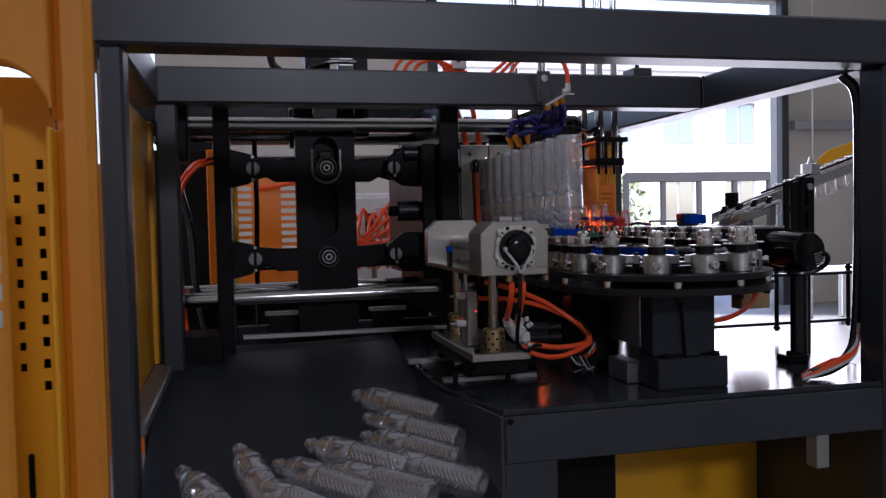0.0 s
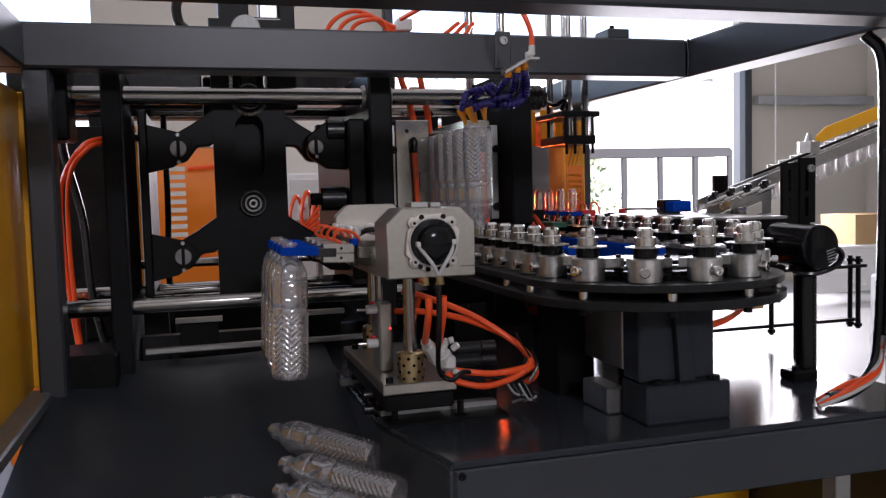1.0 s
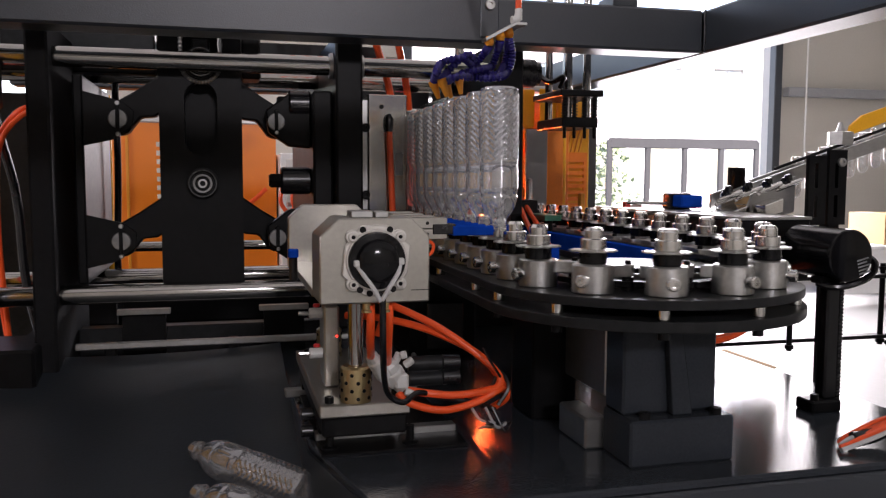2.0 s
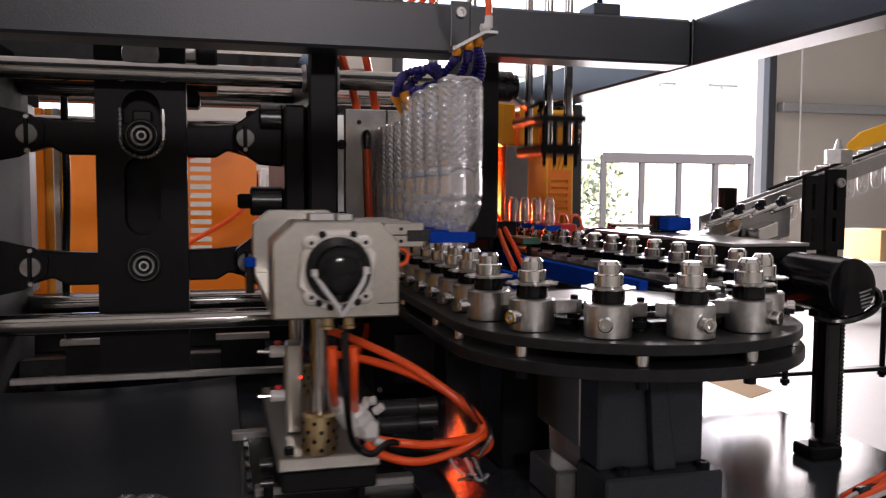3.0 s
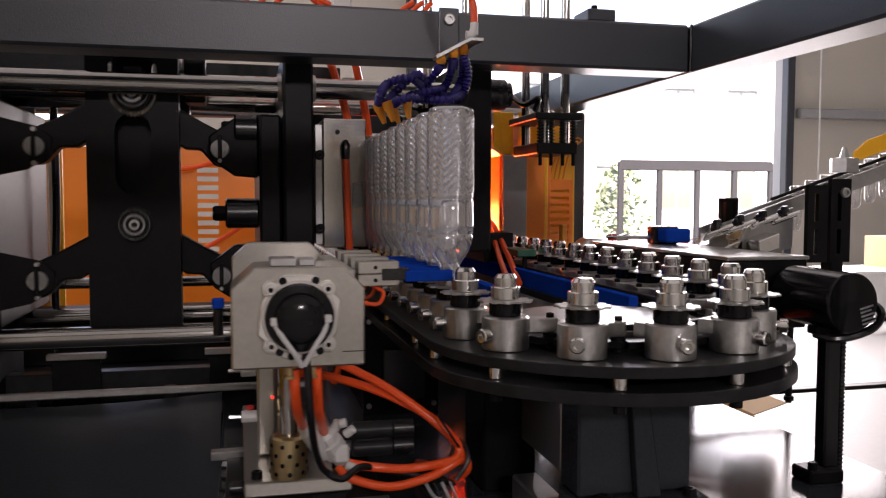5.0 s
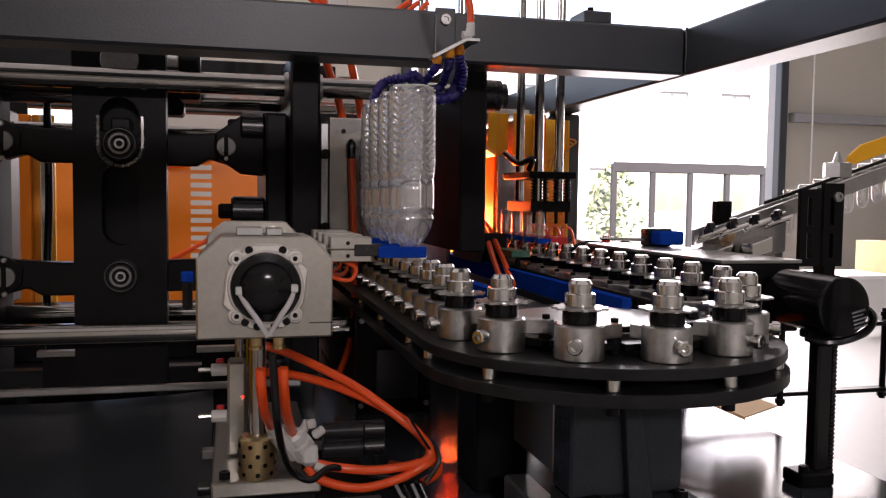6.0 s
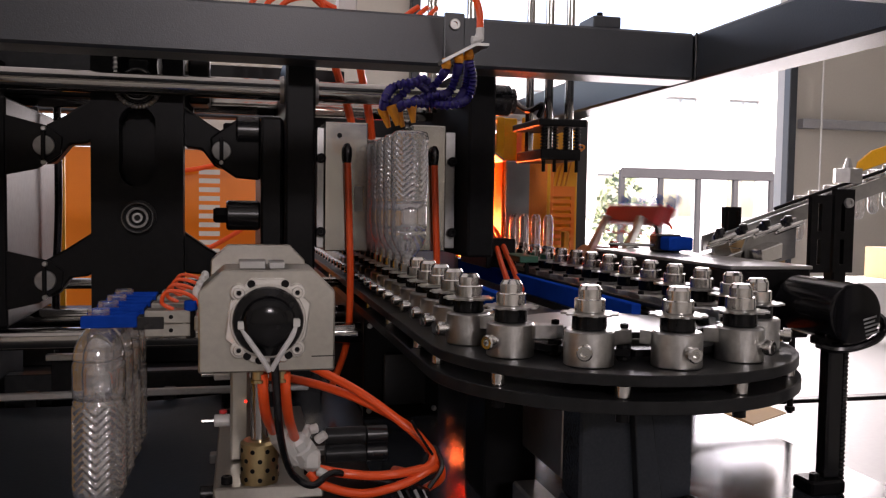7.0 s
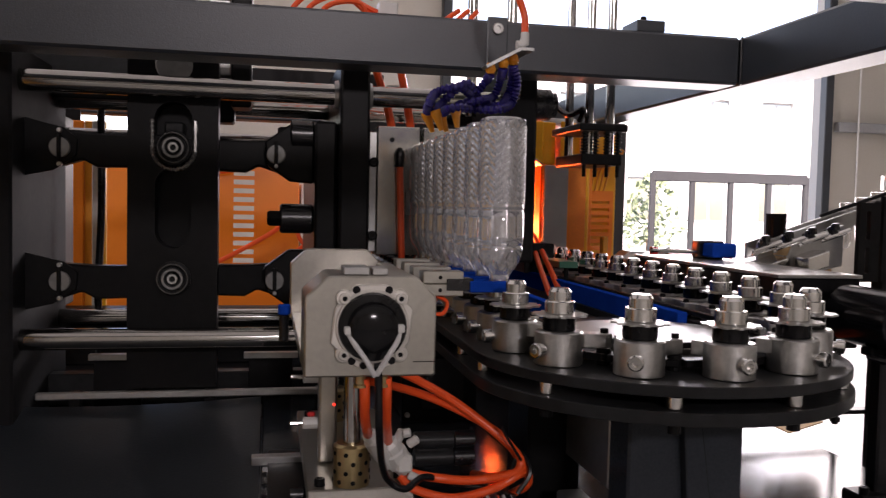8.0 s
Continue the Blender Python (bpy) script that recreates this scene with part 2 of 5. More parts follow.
def slotted(x0, x1, z0, z1, holes, a0, a1, axis="y"):
    """A plate with rectangular holes (u0, u1, v0, v1) right through it, in rows."""
    b = bmesh.new()
    us = sorted({x0, x1, *[h[0] for h in holes], *[h[1] for h in holes]})
    vs = sorted({z0, z1, *[h[2] for h in holes], *[h[3] for h in holes]})
    put = {"y": lambda u, v, a: (u, a, v), "x": lambda u, v, a: (a, u, v)}[axis]
    grid = {}
    for a in (a0, a1):
        for u in us:
            for v in vs:
                grid[u, v, a] = b.verts.new(put(u, v, a))

    def filled(i, j):
        if not (0 <= i < len(us) - 1 and 0 <= j < len(vs) - 1):
            return False
        u, v = (us[i] + us[i + 1]) / 2, (vs[j] + vs[j + 1]) / 2
        return not any(h[0] < u < h[1] and h[2] < v < h[3] for h in holes)

    for i in range(len(us) - 1):
        for j in range(len(vs) - 1):
            if not filled(i, j):
                continue
            u, w, v, x = us[i], us[i + 1], vs[j], vs[j + 1]
            for a in (a0, a1):
                b.faces.new([grid[k] for k in ((u, v, a), (w, v, a), (w, x, a), (u, x, a))])
            for di, dj, p, q in ((-1, 0, (u, v), (u, x)), (1, 0, (w, v), (w, x)), (0, -1, (u, v), (w, v)), (0, 1, (u, x), (w, x))):
                if not filled(i + di, j + dj):
                    b.faces.new([grid[(*p, a0)], grid[(*q, a0)], grid[(*q, a1)], grid[(*p, a1)]])
    return b


def hexbolt(p, d, r, h, bm=None):
    """A socket-head bolt at p that stands out along d."""
    p, d = Vector(p), Vector(d).normalized()
    return lathe(p, p + d * h, [(0, r), (h * 0.85, r), (h, r * 0.85), (h, r * 0.5), (h * 0.5, r * 0.45)], 14, bm)

# ---- the hall ----
PITCH, NSTR, XC, YC, RM = 0.0762, 24, 0.88, 1.655, 0.18
TABLE = 0.945

solid("floor", box(-7, 9.5, -6.5, 10.4, -0.12, 0, 0), CONCRETE, (0, 0, 0), "pale smooth concrete hall floor", "floor", kind="structure")
solid("ground", box(-60, 80, 10.41, 160, -0.14, -0.02, 0), ASPHALT, (0, 40, 0), "pale paved yard outside the hall", "ground", kind="structure")
# high openings in the west and south walls are added for the fill lamps
solid("wall_west", slotted(-6.5, 10.4, 0, 6, [(0.8, 2.2, 3.2, 4.0)], -6.8, -6.6, "x"), WALL, (-6.6, 0, 0), "pale panel wall with an added high opening for fill light", "wall", kind="structure")
solid("wall_east", slotted(-6.5, 10.4, 0, 6, [], 9.3, 9.5, "x"), WALL, (9.3, 0, 0), "beige panel wall of the hall", "wall", kind="structure")
solid("wall_south", slotted(-6.8, 9.5, 0, 6, [(0.3, 1.7, 3.45, 4.15)], -6.5, -6.3, "y"), WALL, (0, -6.3, 0), "pale panel wall with an added high opening for fill light", "wall", kind="structure")
solid("wall_north", slotted(-6.8, 9.5, 0, 6, [(2.35, 7.24, -0.1, 4.15), (-5.4, -0.9, 1.7, 4.8)], 10.2, 10.4, "y"), WALL, (0, 10.2, 0), "beige panel wall with a wide bright door opening", "wall", kind="structure")
solid("ceiling", box(-6.8, 9.5, -6.5, 10.4, 6, 6.15, 0), WHITE, (0, 0, 6), "white sheet roof of the hall", "ceiling", kind="structure")


def hall_column(x, y):
    c = thing("hall_column", (x, y, 0), "grey steel lattice column against the hall wall", "column", "hall columns")
    for dx in (-0.16, 0.16):
        part("chord", box(x + dx - 0.04, x + dx + 0.04, y - 0.05, y + 0.05, 0, 6, 0.005), GREY_FRAME, c)
    for i in range(9):
        z = 0.3 + 0.6 * i
        part("brace", rod((x - 0.14, y, z), (x + 0.14, y, z + 0.45), 0.018, 8), GREY_FRAME, c)
        part("brace", rod((x - 0.14, y, z + 0.45), (x + 0.14, y, z + 0.45), 0.018, 8), GREY_FRAME, c)


hall_column(8.6, 8.6)
hall_column(8.9, 5.2)
solid("wall_rail", box(7.4, 9.3, 10.06, 10.19, 2.4, 2.52, 0.01), GREY_FRAME, (8.3, 10.1, 2.4), "grey steel rail along the hall wall", "rail", kind="structure")
jamb = thing("door_1", (4.9, 10.2, 0), "wide open roller door with grey steel jambs", "door", kind="structure")
for x in (2.3, 7.19):
    part("jamb", box(x, x + 0.11, 10.06, 10.19, 0, 4.2, 0.01), PAINT, jamb)
part("guide_chain", rod((7.58, 9.95, 1.2), (7.58, 9.95, 5.2), 0.012, 8), PALE, jamb)


def far_building(x, y, w, h, mat):
    b = thing("far_building", (x, y, 0), "white plastered building across the yard with grey windows", "building")
    n = max(2, int(w / 3))
    holes = []
    for i in range(n):
        for z in (0.9, 4.3):
            u = x - w / 2 + (i + 0.5) * w / n
            holes.append((u - 0.8, u + 0.8, z, z + 1.9))
    part("wall", slotted(x - w / 2, x + w / 2, 0, h, holes, y, y + 0.4, "y"), mat, b)
    part("roof", box(x - w / 2 - 0.3, x + w / 2 + 0.3, y - 0.3, y + 8, h, h + 0.3, 0.02), GREY_FRAME, b)
    for u0, u1, z0, z1 in holes:
        wn_ = part("window", box(u0 + 0.01, u1 - 0.01, y + 0.2, y + 0.26, z0 + 0.01, z1 - 0.01, 0), PALE_WINDOW, b)
        for k in range(2):
            c = u0 + (k + 0.5) * (u1 - u0) / 2
            part("pane", box(c - 0.34, c + 0.34, y + 0.17, y + 0.19, z0 + 0.1, z1 - 0.1, 0), GLASS, wn_)


far_building(16.0, 34, 34, 7.5, WHITE)


def yard_fence(x0, x1, y):
    f = thing("yard_fence", (x0, y, 0), "grey steel loading frame standing in the yard", "fence")
    n = 4
    for i in range(n + 1):
        x = x0 + (x1 - x0) * i / n
        part("post", box(x - 0.05, x + 0.05, y - 0.05, y + 0.05, -0.02, 2.1, 0.01), FENCE, f)
    part("rail", box(x0, x1, y - 0.06, y + 0.06, 1.94, 2.14, 0.01), FENCE, f)


yard_fence(7.75, 11.1, 16.0)


def shrub(x, y, h, seed):
    rng = random.Random(seed)
    t = thing("tree", (x, y, 0), "small leafy green tree in the yard", "tree", "yard trees")
    part("trunk", lathe((x, y, -0.02), (x, y, h * 0.6), [(0, 0.09), (h * 0.3, 0.07), (h * 0.6, 0.03)], 8), BARK, t)
    bm = bmesh.new()
    for _ in range(330):
        a, r, z = rng.uniform(0, 6.283), rng.random() ** 0.5, rng.uniform(0.25, 1.0)
        rad = h * 0.42 * math.sin(math.pi * min(1, z * 0.85 + 0.1)) * r * (0.8 + 0.35 * math.sin(3 * a + seed))
        c = Vector((x + rad * math.cos(a), y + rad * math.sin(a), h * z))
        u = Vector((rng.uniform(-1, 1), rng.uniform(-1, 1), rng.uniform(-1, 1))).normalized() * 0.12
        v = u.orthogonal().normalized() * 0.07
        bm.faces.new([bm.verts.new(p) for p in (c - u, c + v, c + u, c - v)])
    part("crown", bm, LEAF, t)


for i, (x, y, h) in enumerate([(8.9, 18.5, 2.2), (7.1, 19.5, 2.1)]):
    shrub(x, y, h, i + 3)

# the mould clamp is drawn at a smaller scale nearer the front; set_back gives it its full size over the chain
BACK_FROM, BACK = Vector((0.405, 0.665, 1.345)), 1.19


def back(p):
    return BACK_FROM + BACK * (Vector(p) - BACK_FROM)


def set_back(*things):
    for ob in things:
        ob.location = back(ob.location)
        for piece in ob.children_recursive:
            piece.data.transform(Matrix.Scale(BACK, 4))


# ---- machine frame, table and chute ----
frame_ob = thing("machine_gantry", (0.54, 1.8, 0), "dark grey welded square-tube machine frame", "frame")
Z0, Z1 = 1.59, 1.678


def tube(name, *b):
    return part(name, box(*b, 0.005), PAINT, frame_ob)


tube("beam", -0.30, 1.263, 2.122, 2.21, Z0, Z1)
tube("beam", -0.30, 1.40, 1.44, 1.525, Z0, Z1)
tube("side_beam", 1.265, 1.35, 1.527, 3.3, Z0, Z1)
tube("side_beam", -0.265, -0.182, 1.527, 2.12, Z0, Z1)
tube("beam", -0.30, 1.263, 3.2, 3.28, Z0, Z1)
tube("post", -0.216, -0.177, 1.446, 1.52, 0.0, Z0)
tube("post", 1.268, 1.345, 1.446, 1.52, 0.0, Z0)
tube("post", 1.30, 1.37, 2.86, 2.93, 0.0, Z0)
tube("post", -0.192, -0.142, 2.13, 2.2, 0.0, Z0)
part("weld_seam", hose([(1.264, 2.119, Z1), (1.2645, 2.118, 1.63), (1.264, 2.119, Z0)], 0.0025, 6, 8, ribs=0.3), TRACK, frame_ob)
part("bracket", box(0.775, 0.812, 2.116, 2.1215, 1.60, 1.683), PAINT, frame_ob)
part("bolt", hexbolt((0.793, 2.116, 1.662), (0, -1, 0), 0.010, 0.006), GALVANISED, frame_ob)
part("lug", box(1.06, 1.115, 2.13, 2.2, Z1, Z1 + 0.022), PAINT, frame_ob)
part("lug_bolt", hexbolt((1.085, 2.16, Z1 + 0.022), (0, 0, 1), 0.006, 0.012), BLACK, frame_ob)

table = thing("machine_table", (0.9, 1.9, 0), "dark glossy painted steel machine table", "table")
part("tabletop", prism([(0.455, 1.455), (1.36, 1.455), (1.36, 3.6), (0.40, 3.6), (0.40, 1.72)], TABLE - 0.012, TABLE, "z", bev=0.003), PAINT_SMOOTH, table)
part("apron", box(0.458, 1.36, 1.452, 1.47, 0.845, TABLE - 0.012, 0.003), PAINT, table)
part("side_panel", prism([(1.456, 0.0), (1.47, 0.0), (1.47, TABLE - 0.012), (1.456, TABLE - 0.012)], 0.458, 0.56, "x"), PAINT, table)
part("chute_wall", prism([(0.398, 3.5), (0.398, 1.72), (0.452, 1.48), (0.452, 1.458), (0.458, 1.458), (0.458, 1.48), (0.404, 1.722), (0.404, 3.5)], 0.3, TABLE - 0.013, "z", bev=0), PAINT, table)
part("side_panel", box(1.346, 1.358, 1.472, 3.5, 0.0, TABLE - 0.0125, 0.002), PAINT, table)
# black sheet added to stand for the dark opening under the table
part("under_table_dark", box(0.56, 0.79, 1.7, 1.72, 0.0, 0.9, 0.002), BLACK, table)
for p in ((0.468, 1.452, 0.925), (0.468, 1.452, 0.5)):
    part("panel_bolt", hexbolt(p, (0, -1, 0), 0.006, 0.004), BLACK, table)
for i in range(7):
    part("edge_screw", hexbolt((0.405, 1.75 + 0.05 * i, TABLE), (0, 0, 1), 0.004, 0.003), BLACK, table)

bm = bmesh.new()
rows = []
for j in range(13):
    y = 1.33 + 0.98 * j / 12
    z = 0.855 + 0.2 * (y - 1.74)
    rows.append([bm.verts.new((-0.19 + 0.587 * i / 6 + (0.04 if i == 6 and y < 1.5 else 0), y, z + 0.012 * abs(i - 3) ** 2 / 9)) for i in range(7)])
for a, b in zip(rows, rows[1:]):
    for i in range(6):
        bm.faces.new((a[i], a[i + 1], b[i + 1], b[i]))
bmesh.ops.solidify(bm, geom=bm.faces[:], thickness=0.004)
solid("bottle_chute", bm, CHUTE, (0.1, 1.5, 0.82), "dark painted sheet-steel chute sloping out of the machine", "chute")
solid("chute_ledge", box(-0.215, -0.17, 1.53, 2.16, 0.93, 0.955, 0.004), DULL, (-0.15, 1.8, 0.93), "worn bare steel ledge along the chute", "ledge")

# orange and yellow cladding
door = thing("safety_door", (-0.30, 1.4, 0), "yellow-brown safety door frame with a rounded opening", "door")
part("stile", box(-0.272, -0.2165, 1.40, 1.444, 0.0, 1.75, 0.012), BROWN, door)
arc = [(-0.2725 - 0.09 + 0.09 * math.cos(x), 1.46 + 0.09 * math.sin(x)) for x in [math.pi / 2 * i / 8 for i in range(9)]]
part("top_rail", prism([(-0.2725, 1.46)] + arc[1:] + [(-0.9, 1.55), (-0.9, 1.76), (-0.2725, 1.76)], 1.37, 1.44, "y", bev=0.004), BROWN, door)
part("trim_edge", box(-0.279, -0.2728, 1.366, 1.436, 0.1, 1.45, 0.003), YELLOW, door)

vent = thing("vented_panel", (-0.36, 1.6, 0), "yellow cabinet panel with two columns of square vents", "panel")
holes = [(-0.383, -0.372, 1.045 + 0.037 * i, 1.06 + 0.037 * i) for i in range(10)] + [(-0.345, -0.333, 1.01 + 0.039 * i, 1.027 + 0.039 * i) for i in range(11)]
part("sheet", slotted(-0.9, -0.312, 0.0, 1.56, holes, 1.60, 1.606, "y"), YELLOW, vent)
# black sheet stands in for the shade behind the vent holes
part("vent_shade_sheet", box(-0.5, -0.315, 1.66, 1.67, 0.1, 1.5, 0), BLACK, vent)
part("latch", box(-0.375, -0.365, 1.592, 1.599, 0.82, 0.9, 0.002), BLACK, vent)
near = thing("folded_door", (-0.5, 1.2, 0), "brown-yellow door leaf folded open with worn print", "door")
part("leaf", box(-0.9, -0.296, 1.19, 1.205, 0.0, 1.46, 0.006), BROWN, near)
for k in range(4):
    part("print_bar", box(-0.318, -0.303, 1.1878, 1.1896, 1.17 + 0.035 * k, 1.192 + 0.035 * k, 0), PALE, near)

clad = thing("side_cladding", (-0.24, 1.8, 0), "yellow folded sheet cladding with a stack of louvre slots", "cladding")
holes = [(1.70, 1.925, 1.145 + 0.0262 * i, 1.157 + 0.0262 * i) for i in range(10)]
part("panel", slotted(1.53, 2.26, 0.94, 1.56, holes, -0.230, -0.224, "x"), YELLOW, clad)
part("fold", box(-0.232, -0.212, 2.2605, 2.3, 0.94, 1.56, 0.003), YELLOW, clad)

rear = thing("rear_cladding", (0.15, 5.0, 0.0), "orange sheet-metal cabinet wall with two louvre columns", "cladding")
holes = [(x, x + 0.1, 1.045 + 0.0435 * i, 1.069 + 0.0435 * i) for x in (-0.035, 0.233) for i in range(11)]
part("panel", slotted(-0.85, 0.555, 0.0, 1.6, holes, 5.0, 5.006, "y"), ORANGE, rear)
part("top_rail", box(-0.85, 0.56, 4.985, 5.0, 1.601, 1.64, 0.003), GALVANISED, rear)
part("side_sheet", box(0.549, 0.555, 5.0065, 5.6, 0.0, 1.6, 0.002), ORANGE, rear)
part("side_sheet", box(-0.85, -0.844, 5.0065, 5.6, 0.0, 1.6, 0.002), ORANGE, rear)
part("fold", box(-0.18, -0.165, 4.985, 4.999, 0.0, 1.6, 0.003), BROWN, rear)
part("hose_line", hose([(0.36, 4.96, 1.56), (0.3, 4.95, 1.525), (0.2, 4.95, 1.50), (0.08, 4.96, 1.49)], 0.012, 8), RED_HOSE, rear)
part("hose_line", hose([(0.10, 4.95, 1.02), (0.25, 4.94, 1.1), (0.42, 4.94, 1.2), (0.5, 4.95, 1.27)], 0.012, 8), RED_HOSE, rear)
riser = thing("black_riser_cable", (0.048, 2.63, 0.934), "black cable rising behind the mould clamp", "cable")
part("sheath", hose([(0.05, 2.63, 0.934), (0.046, 2.63, 1.0), (0.045, 2.62, 1.15), (0.05, 2.63, 1.35), (0.047, 2.63, 1.62)], 0.008, 10), BLACK_PLASTIC, riser)
stiles = thing("folded_side_cladding", (-0.1, 3.0, 0.0), "orange and bare steel folded stiles beside a dark sheet", "cladding")
part("dark_sheet", box(-0.34, -0.1085, 3.0, 3.006, 0.0, 1.55, 0.002), TRACK, stiles, "dark steel sheet")
part("stile", box(-0.108, -0.06, 2.99, 3.006, 0.0, 1.55, 0.003), ORANGE, stiles)
part("stile", box(-0.0595, -0.04, 3.0, 3.006, 0.0, 1.55, 0.001), BROWN, stiles)
part("stile", box(-0.0395, -0.022, 2.985, 3.006, 0.0, 1.55, 0.003), GALVANISED, stiles, "bare steel stile")
part("stile", box(-0.0215, -0.006, 2.99, 3.006, 0.0, 1.55, 0.003), YELLOW, stiles)

# ---- clamp: rods, platens, beds ----
clamp = thing("clamp_unit", (0.4, 2.1, TABLE), "black steel mould clamp with polished tie bars", "clamp")
for y in (2.03, 2.27):
    part("tie_bar", rod((-0.1, y, 1.523), (0.80, y, 1.523), 0.0165, 28), CHROME, clamp, "polished steel tie bar")
    part("tie_bar", rod((-0.1, y, 1.137), (0.80, y, 1.137), 0.0165, 28), CHROME, clamp, "polished steel tie bar")
    for z in (1.523, 1.137):
        part("tie_bar_nut", lathe((0.832, y, z), (0.9, y, z), [(0, 0.026), (0.03, 0.026), (0.034, 0.021), (0.04, 0.021)], 24), BLACK_PLASTIC, clamp)
part("fixed_platen", prism([(1.99, 1.262), (2.5, 1.262), (2.5, 1.575), (1.99, 1.575)], 0.785, 0.83, "x", bev=0.004), MATT_BLACK, clamp)
part("tail_platen", prism([(1.985, 1.0), (2.315, 1.0), (2.315, 1.575), (1.985, 1.575)], 0.012, 0.046, "x", bev=0.004), MATT_BLACK, clamp)
part("tail_plate", box(-0.10, -0.04, 1.985, 2.08, 1.44, 1.57, 0.004), BLACK, clamp)
part("rear_rod", rod((0.03, 2.35, 1.47), (0.78, 2.35, 1.47), 0.010, 16), CHROME, clamp)
part("rear_rod", rod((0.03, 2.35, 1.19), (0.78, 2.35, 1.19), 0.010, 16), CHROME, clamp)
part("top_rail", box(-0.18, 0.188, 2.215, 2.26, 1.52, 1.63, 0.003), TRACK, clamp)
part("cross_top", box(0.19, 0.345, 2.22, 2.28, 1.49, 1.585, 0.004), BLACK, clamp)
part("brass_strip", box(0.40, 0.51, 2.10, 2.13, 1.541, 1.545, 0.001), BRASS, clamp)
part("top_cover", box(0.35, 0.62, 2.30, 2.33, 1.545, 1.60, 0.002), BLACK, clamp)
part("guard_sheet", box(-0.088, -0.009, 2.7, 2.706, 0.95, 1.55, 0.001), BLACK, clamp)
part("rear_crossplate", box(0.565, 0.784, 2.52, 2.55, 1.44, 1.56, 0.003), BLACK, clamp)

bed = thing("clamp_bed", (0.2, 2.5, 0.8), "black steel bed under the mould clamp with a worn rail", "bed")
part("bed_block", box(-0.2, 0.64, 2.335, 2.96, 0.78, 0.934, 0.006), BLACK, bed)
part("bed_rail", box(-0.003, 0.56, 2.30, 2.314, 0.984, 0.997, 0.002), GALVANISED, bed, "worn bare steel rail")
for x in (0.05, 0.29, 0.5):
    part("rail_stay", box(x, x + 0.022, 2.3142, 2.336, 0.9, 0.995, 0.002), BLACK, bed)
part("rear_rail", box(-0.02, 0.6, 2.46, 2.5, 0.9345, 1.0, 0.003), TRACK, bed)
for x in (0.06, 0.36):
    part("rail_cap", box(x, x + 0.11, 2.44, 2.459, 1.03, 1.042, 0.001), GALVANISED, bed)
    part("cap_foot", box(x + 0.01, x + 0.1, 2.442, 2.458, 0.9345, 1.0298, 0.001), BLACK, bed)
part("bed_back", box(-0.2, 0.64, 2.9, 2.96, 0.9345, 1.078, 0.004), BLACK, bed)
part("bed_shelf", box(-0.197, -0.05, 2.17, 2.334, 0.9, 1.015, 0.006), BLACK, bed)

housing = thing("clamp_housing", (0.8, 2.5, TABLE), "black drive housing under the chain behind the take-out carriage", "housing")
part("front_plate", box(0.655, 0.80, 2.22, 2.235, TABLE, 1.136, 0.003), BLACK, housing)
part("body", box(0.66, 0.795, 2.2355, 2.95, TABLE, 1.136, 0.003), BLACK, housing)
part("cover", box(0.69, 0.77, 2.205, 2.2195, 0.97, 1.07, 0.003), BLACK_PLASTIC, housing)
part("low_body", box(0.7955, 1.10, 2.6, 2.95, TABLE, 1.136, 0.003), BLACK, housing)
for x, z in ((0.665, 0.96), (0.79, 0.96), (0.665, 1.12), (0.79, 1.12)):
    part("bolt", hexbolt((x, 2.2199, z), (0, -1, 0), 0.005, 0.006), GALVANISED, housing)
gear = thing("red_gear_motor", (1.0, 2.3, TABLE), "red-orange gear motor beside the black drive housing", "motor")
part("motor_body", lathe((0.985, 2.24, 1.03), (0.985, 2.42, 1.03), [(0, 0.02), (0.004, 0.034), (0.02, 0.038), (0.16, 0.038), (0.18, 0.03)], 24), RED_HOSE, gear)
part("motor_foot", box(0.967, 1.005, 2.26, 2.40, TABLE, 0.996, 0.003), BLACK, gear)

# moving platen with its lugs and adjusters; origin at its middle
platen = thing("moving_platen", (0.535, 2.18, 1.3), "black steel moving platen with adjuster bolts", "platen")
part("plate", box(0.514, 0.56, 1.99, 2.5, 1.07, 1.575, 0.004), BLACK, platen)
part("back_plate", box(0.478, 0.512, 2.02, 2.47, 1.165, 1.48, 0.004), BLACK, platen)
for z in (1.427, 1.225):
    part("pin_lug", prism([(0.40, z + 0.02), (0.405, z - 0.018), (0.44, z - 0.042), (0.478, z - 0.045), (0.478, z + 0.05), (0.44, z + 0.05), (0.42, z + 0.035)], 2.055, 2.085, "y", bev=0.003), BLACK, platen)
    part("pivot_pin", rod((0.418, 2.048, z), (0.418, 2.10, z), 0.015, 20), DULL, platen, "slotted steel pivot pin")
    part("pin_key", box(0.415, 0.421, 2.042, 2.0475, z - 0.021, z + 0.021, 0.001), BLACK, platen)
    part("key_screw", rod((0.418, 2.039, z - 0.019), (0.418, 2.042, z - 0.019), 0.0035, 10), GALVANISED, platen)
for z, x in ((1.325, 0.405), (1.46, 0.42)):
    part("adjuster", rod((x + 0.02, 2.07, z), (0.478, 2.07, z), 0.024, 24, 0.003), BLACK_PLASTIC, platen)
    part("adjuster_nut", lathe((x, 2.07, z), (x + 0.02, 2.07, z), [(0, 0.011), (0.004, 0.014), (0.02, 0.014)], 6), BLACK, platen)
part("tie_collar", lathe((0.507, 2.03, 1.523), (0.5138, 2.03, 1.523), [(0, 0.021), (0.006, 0.023)], 24), GALVANISED, platen)
part("tie_collar", lathe((0.5605, 2.03, 1.523), (0.567, 2.03, 1.523), [(0, 0.023), (0.006, 0.02)], 24), GALVANISED, platen)


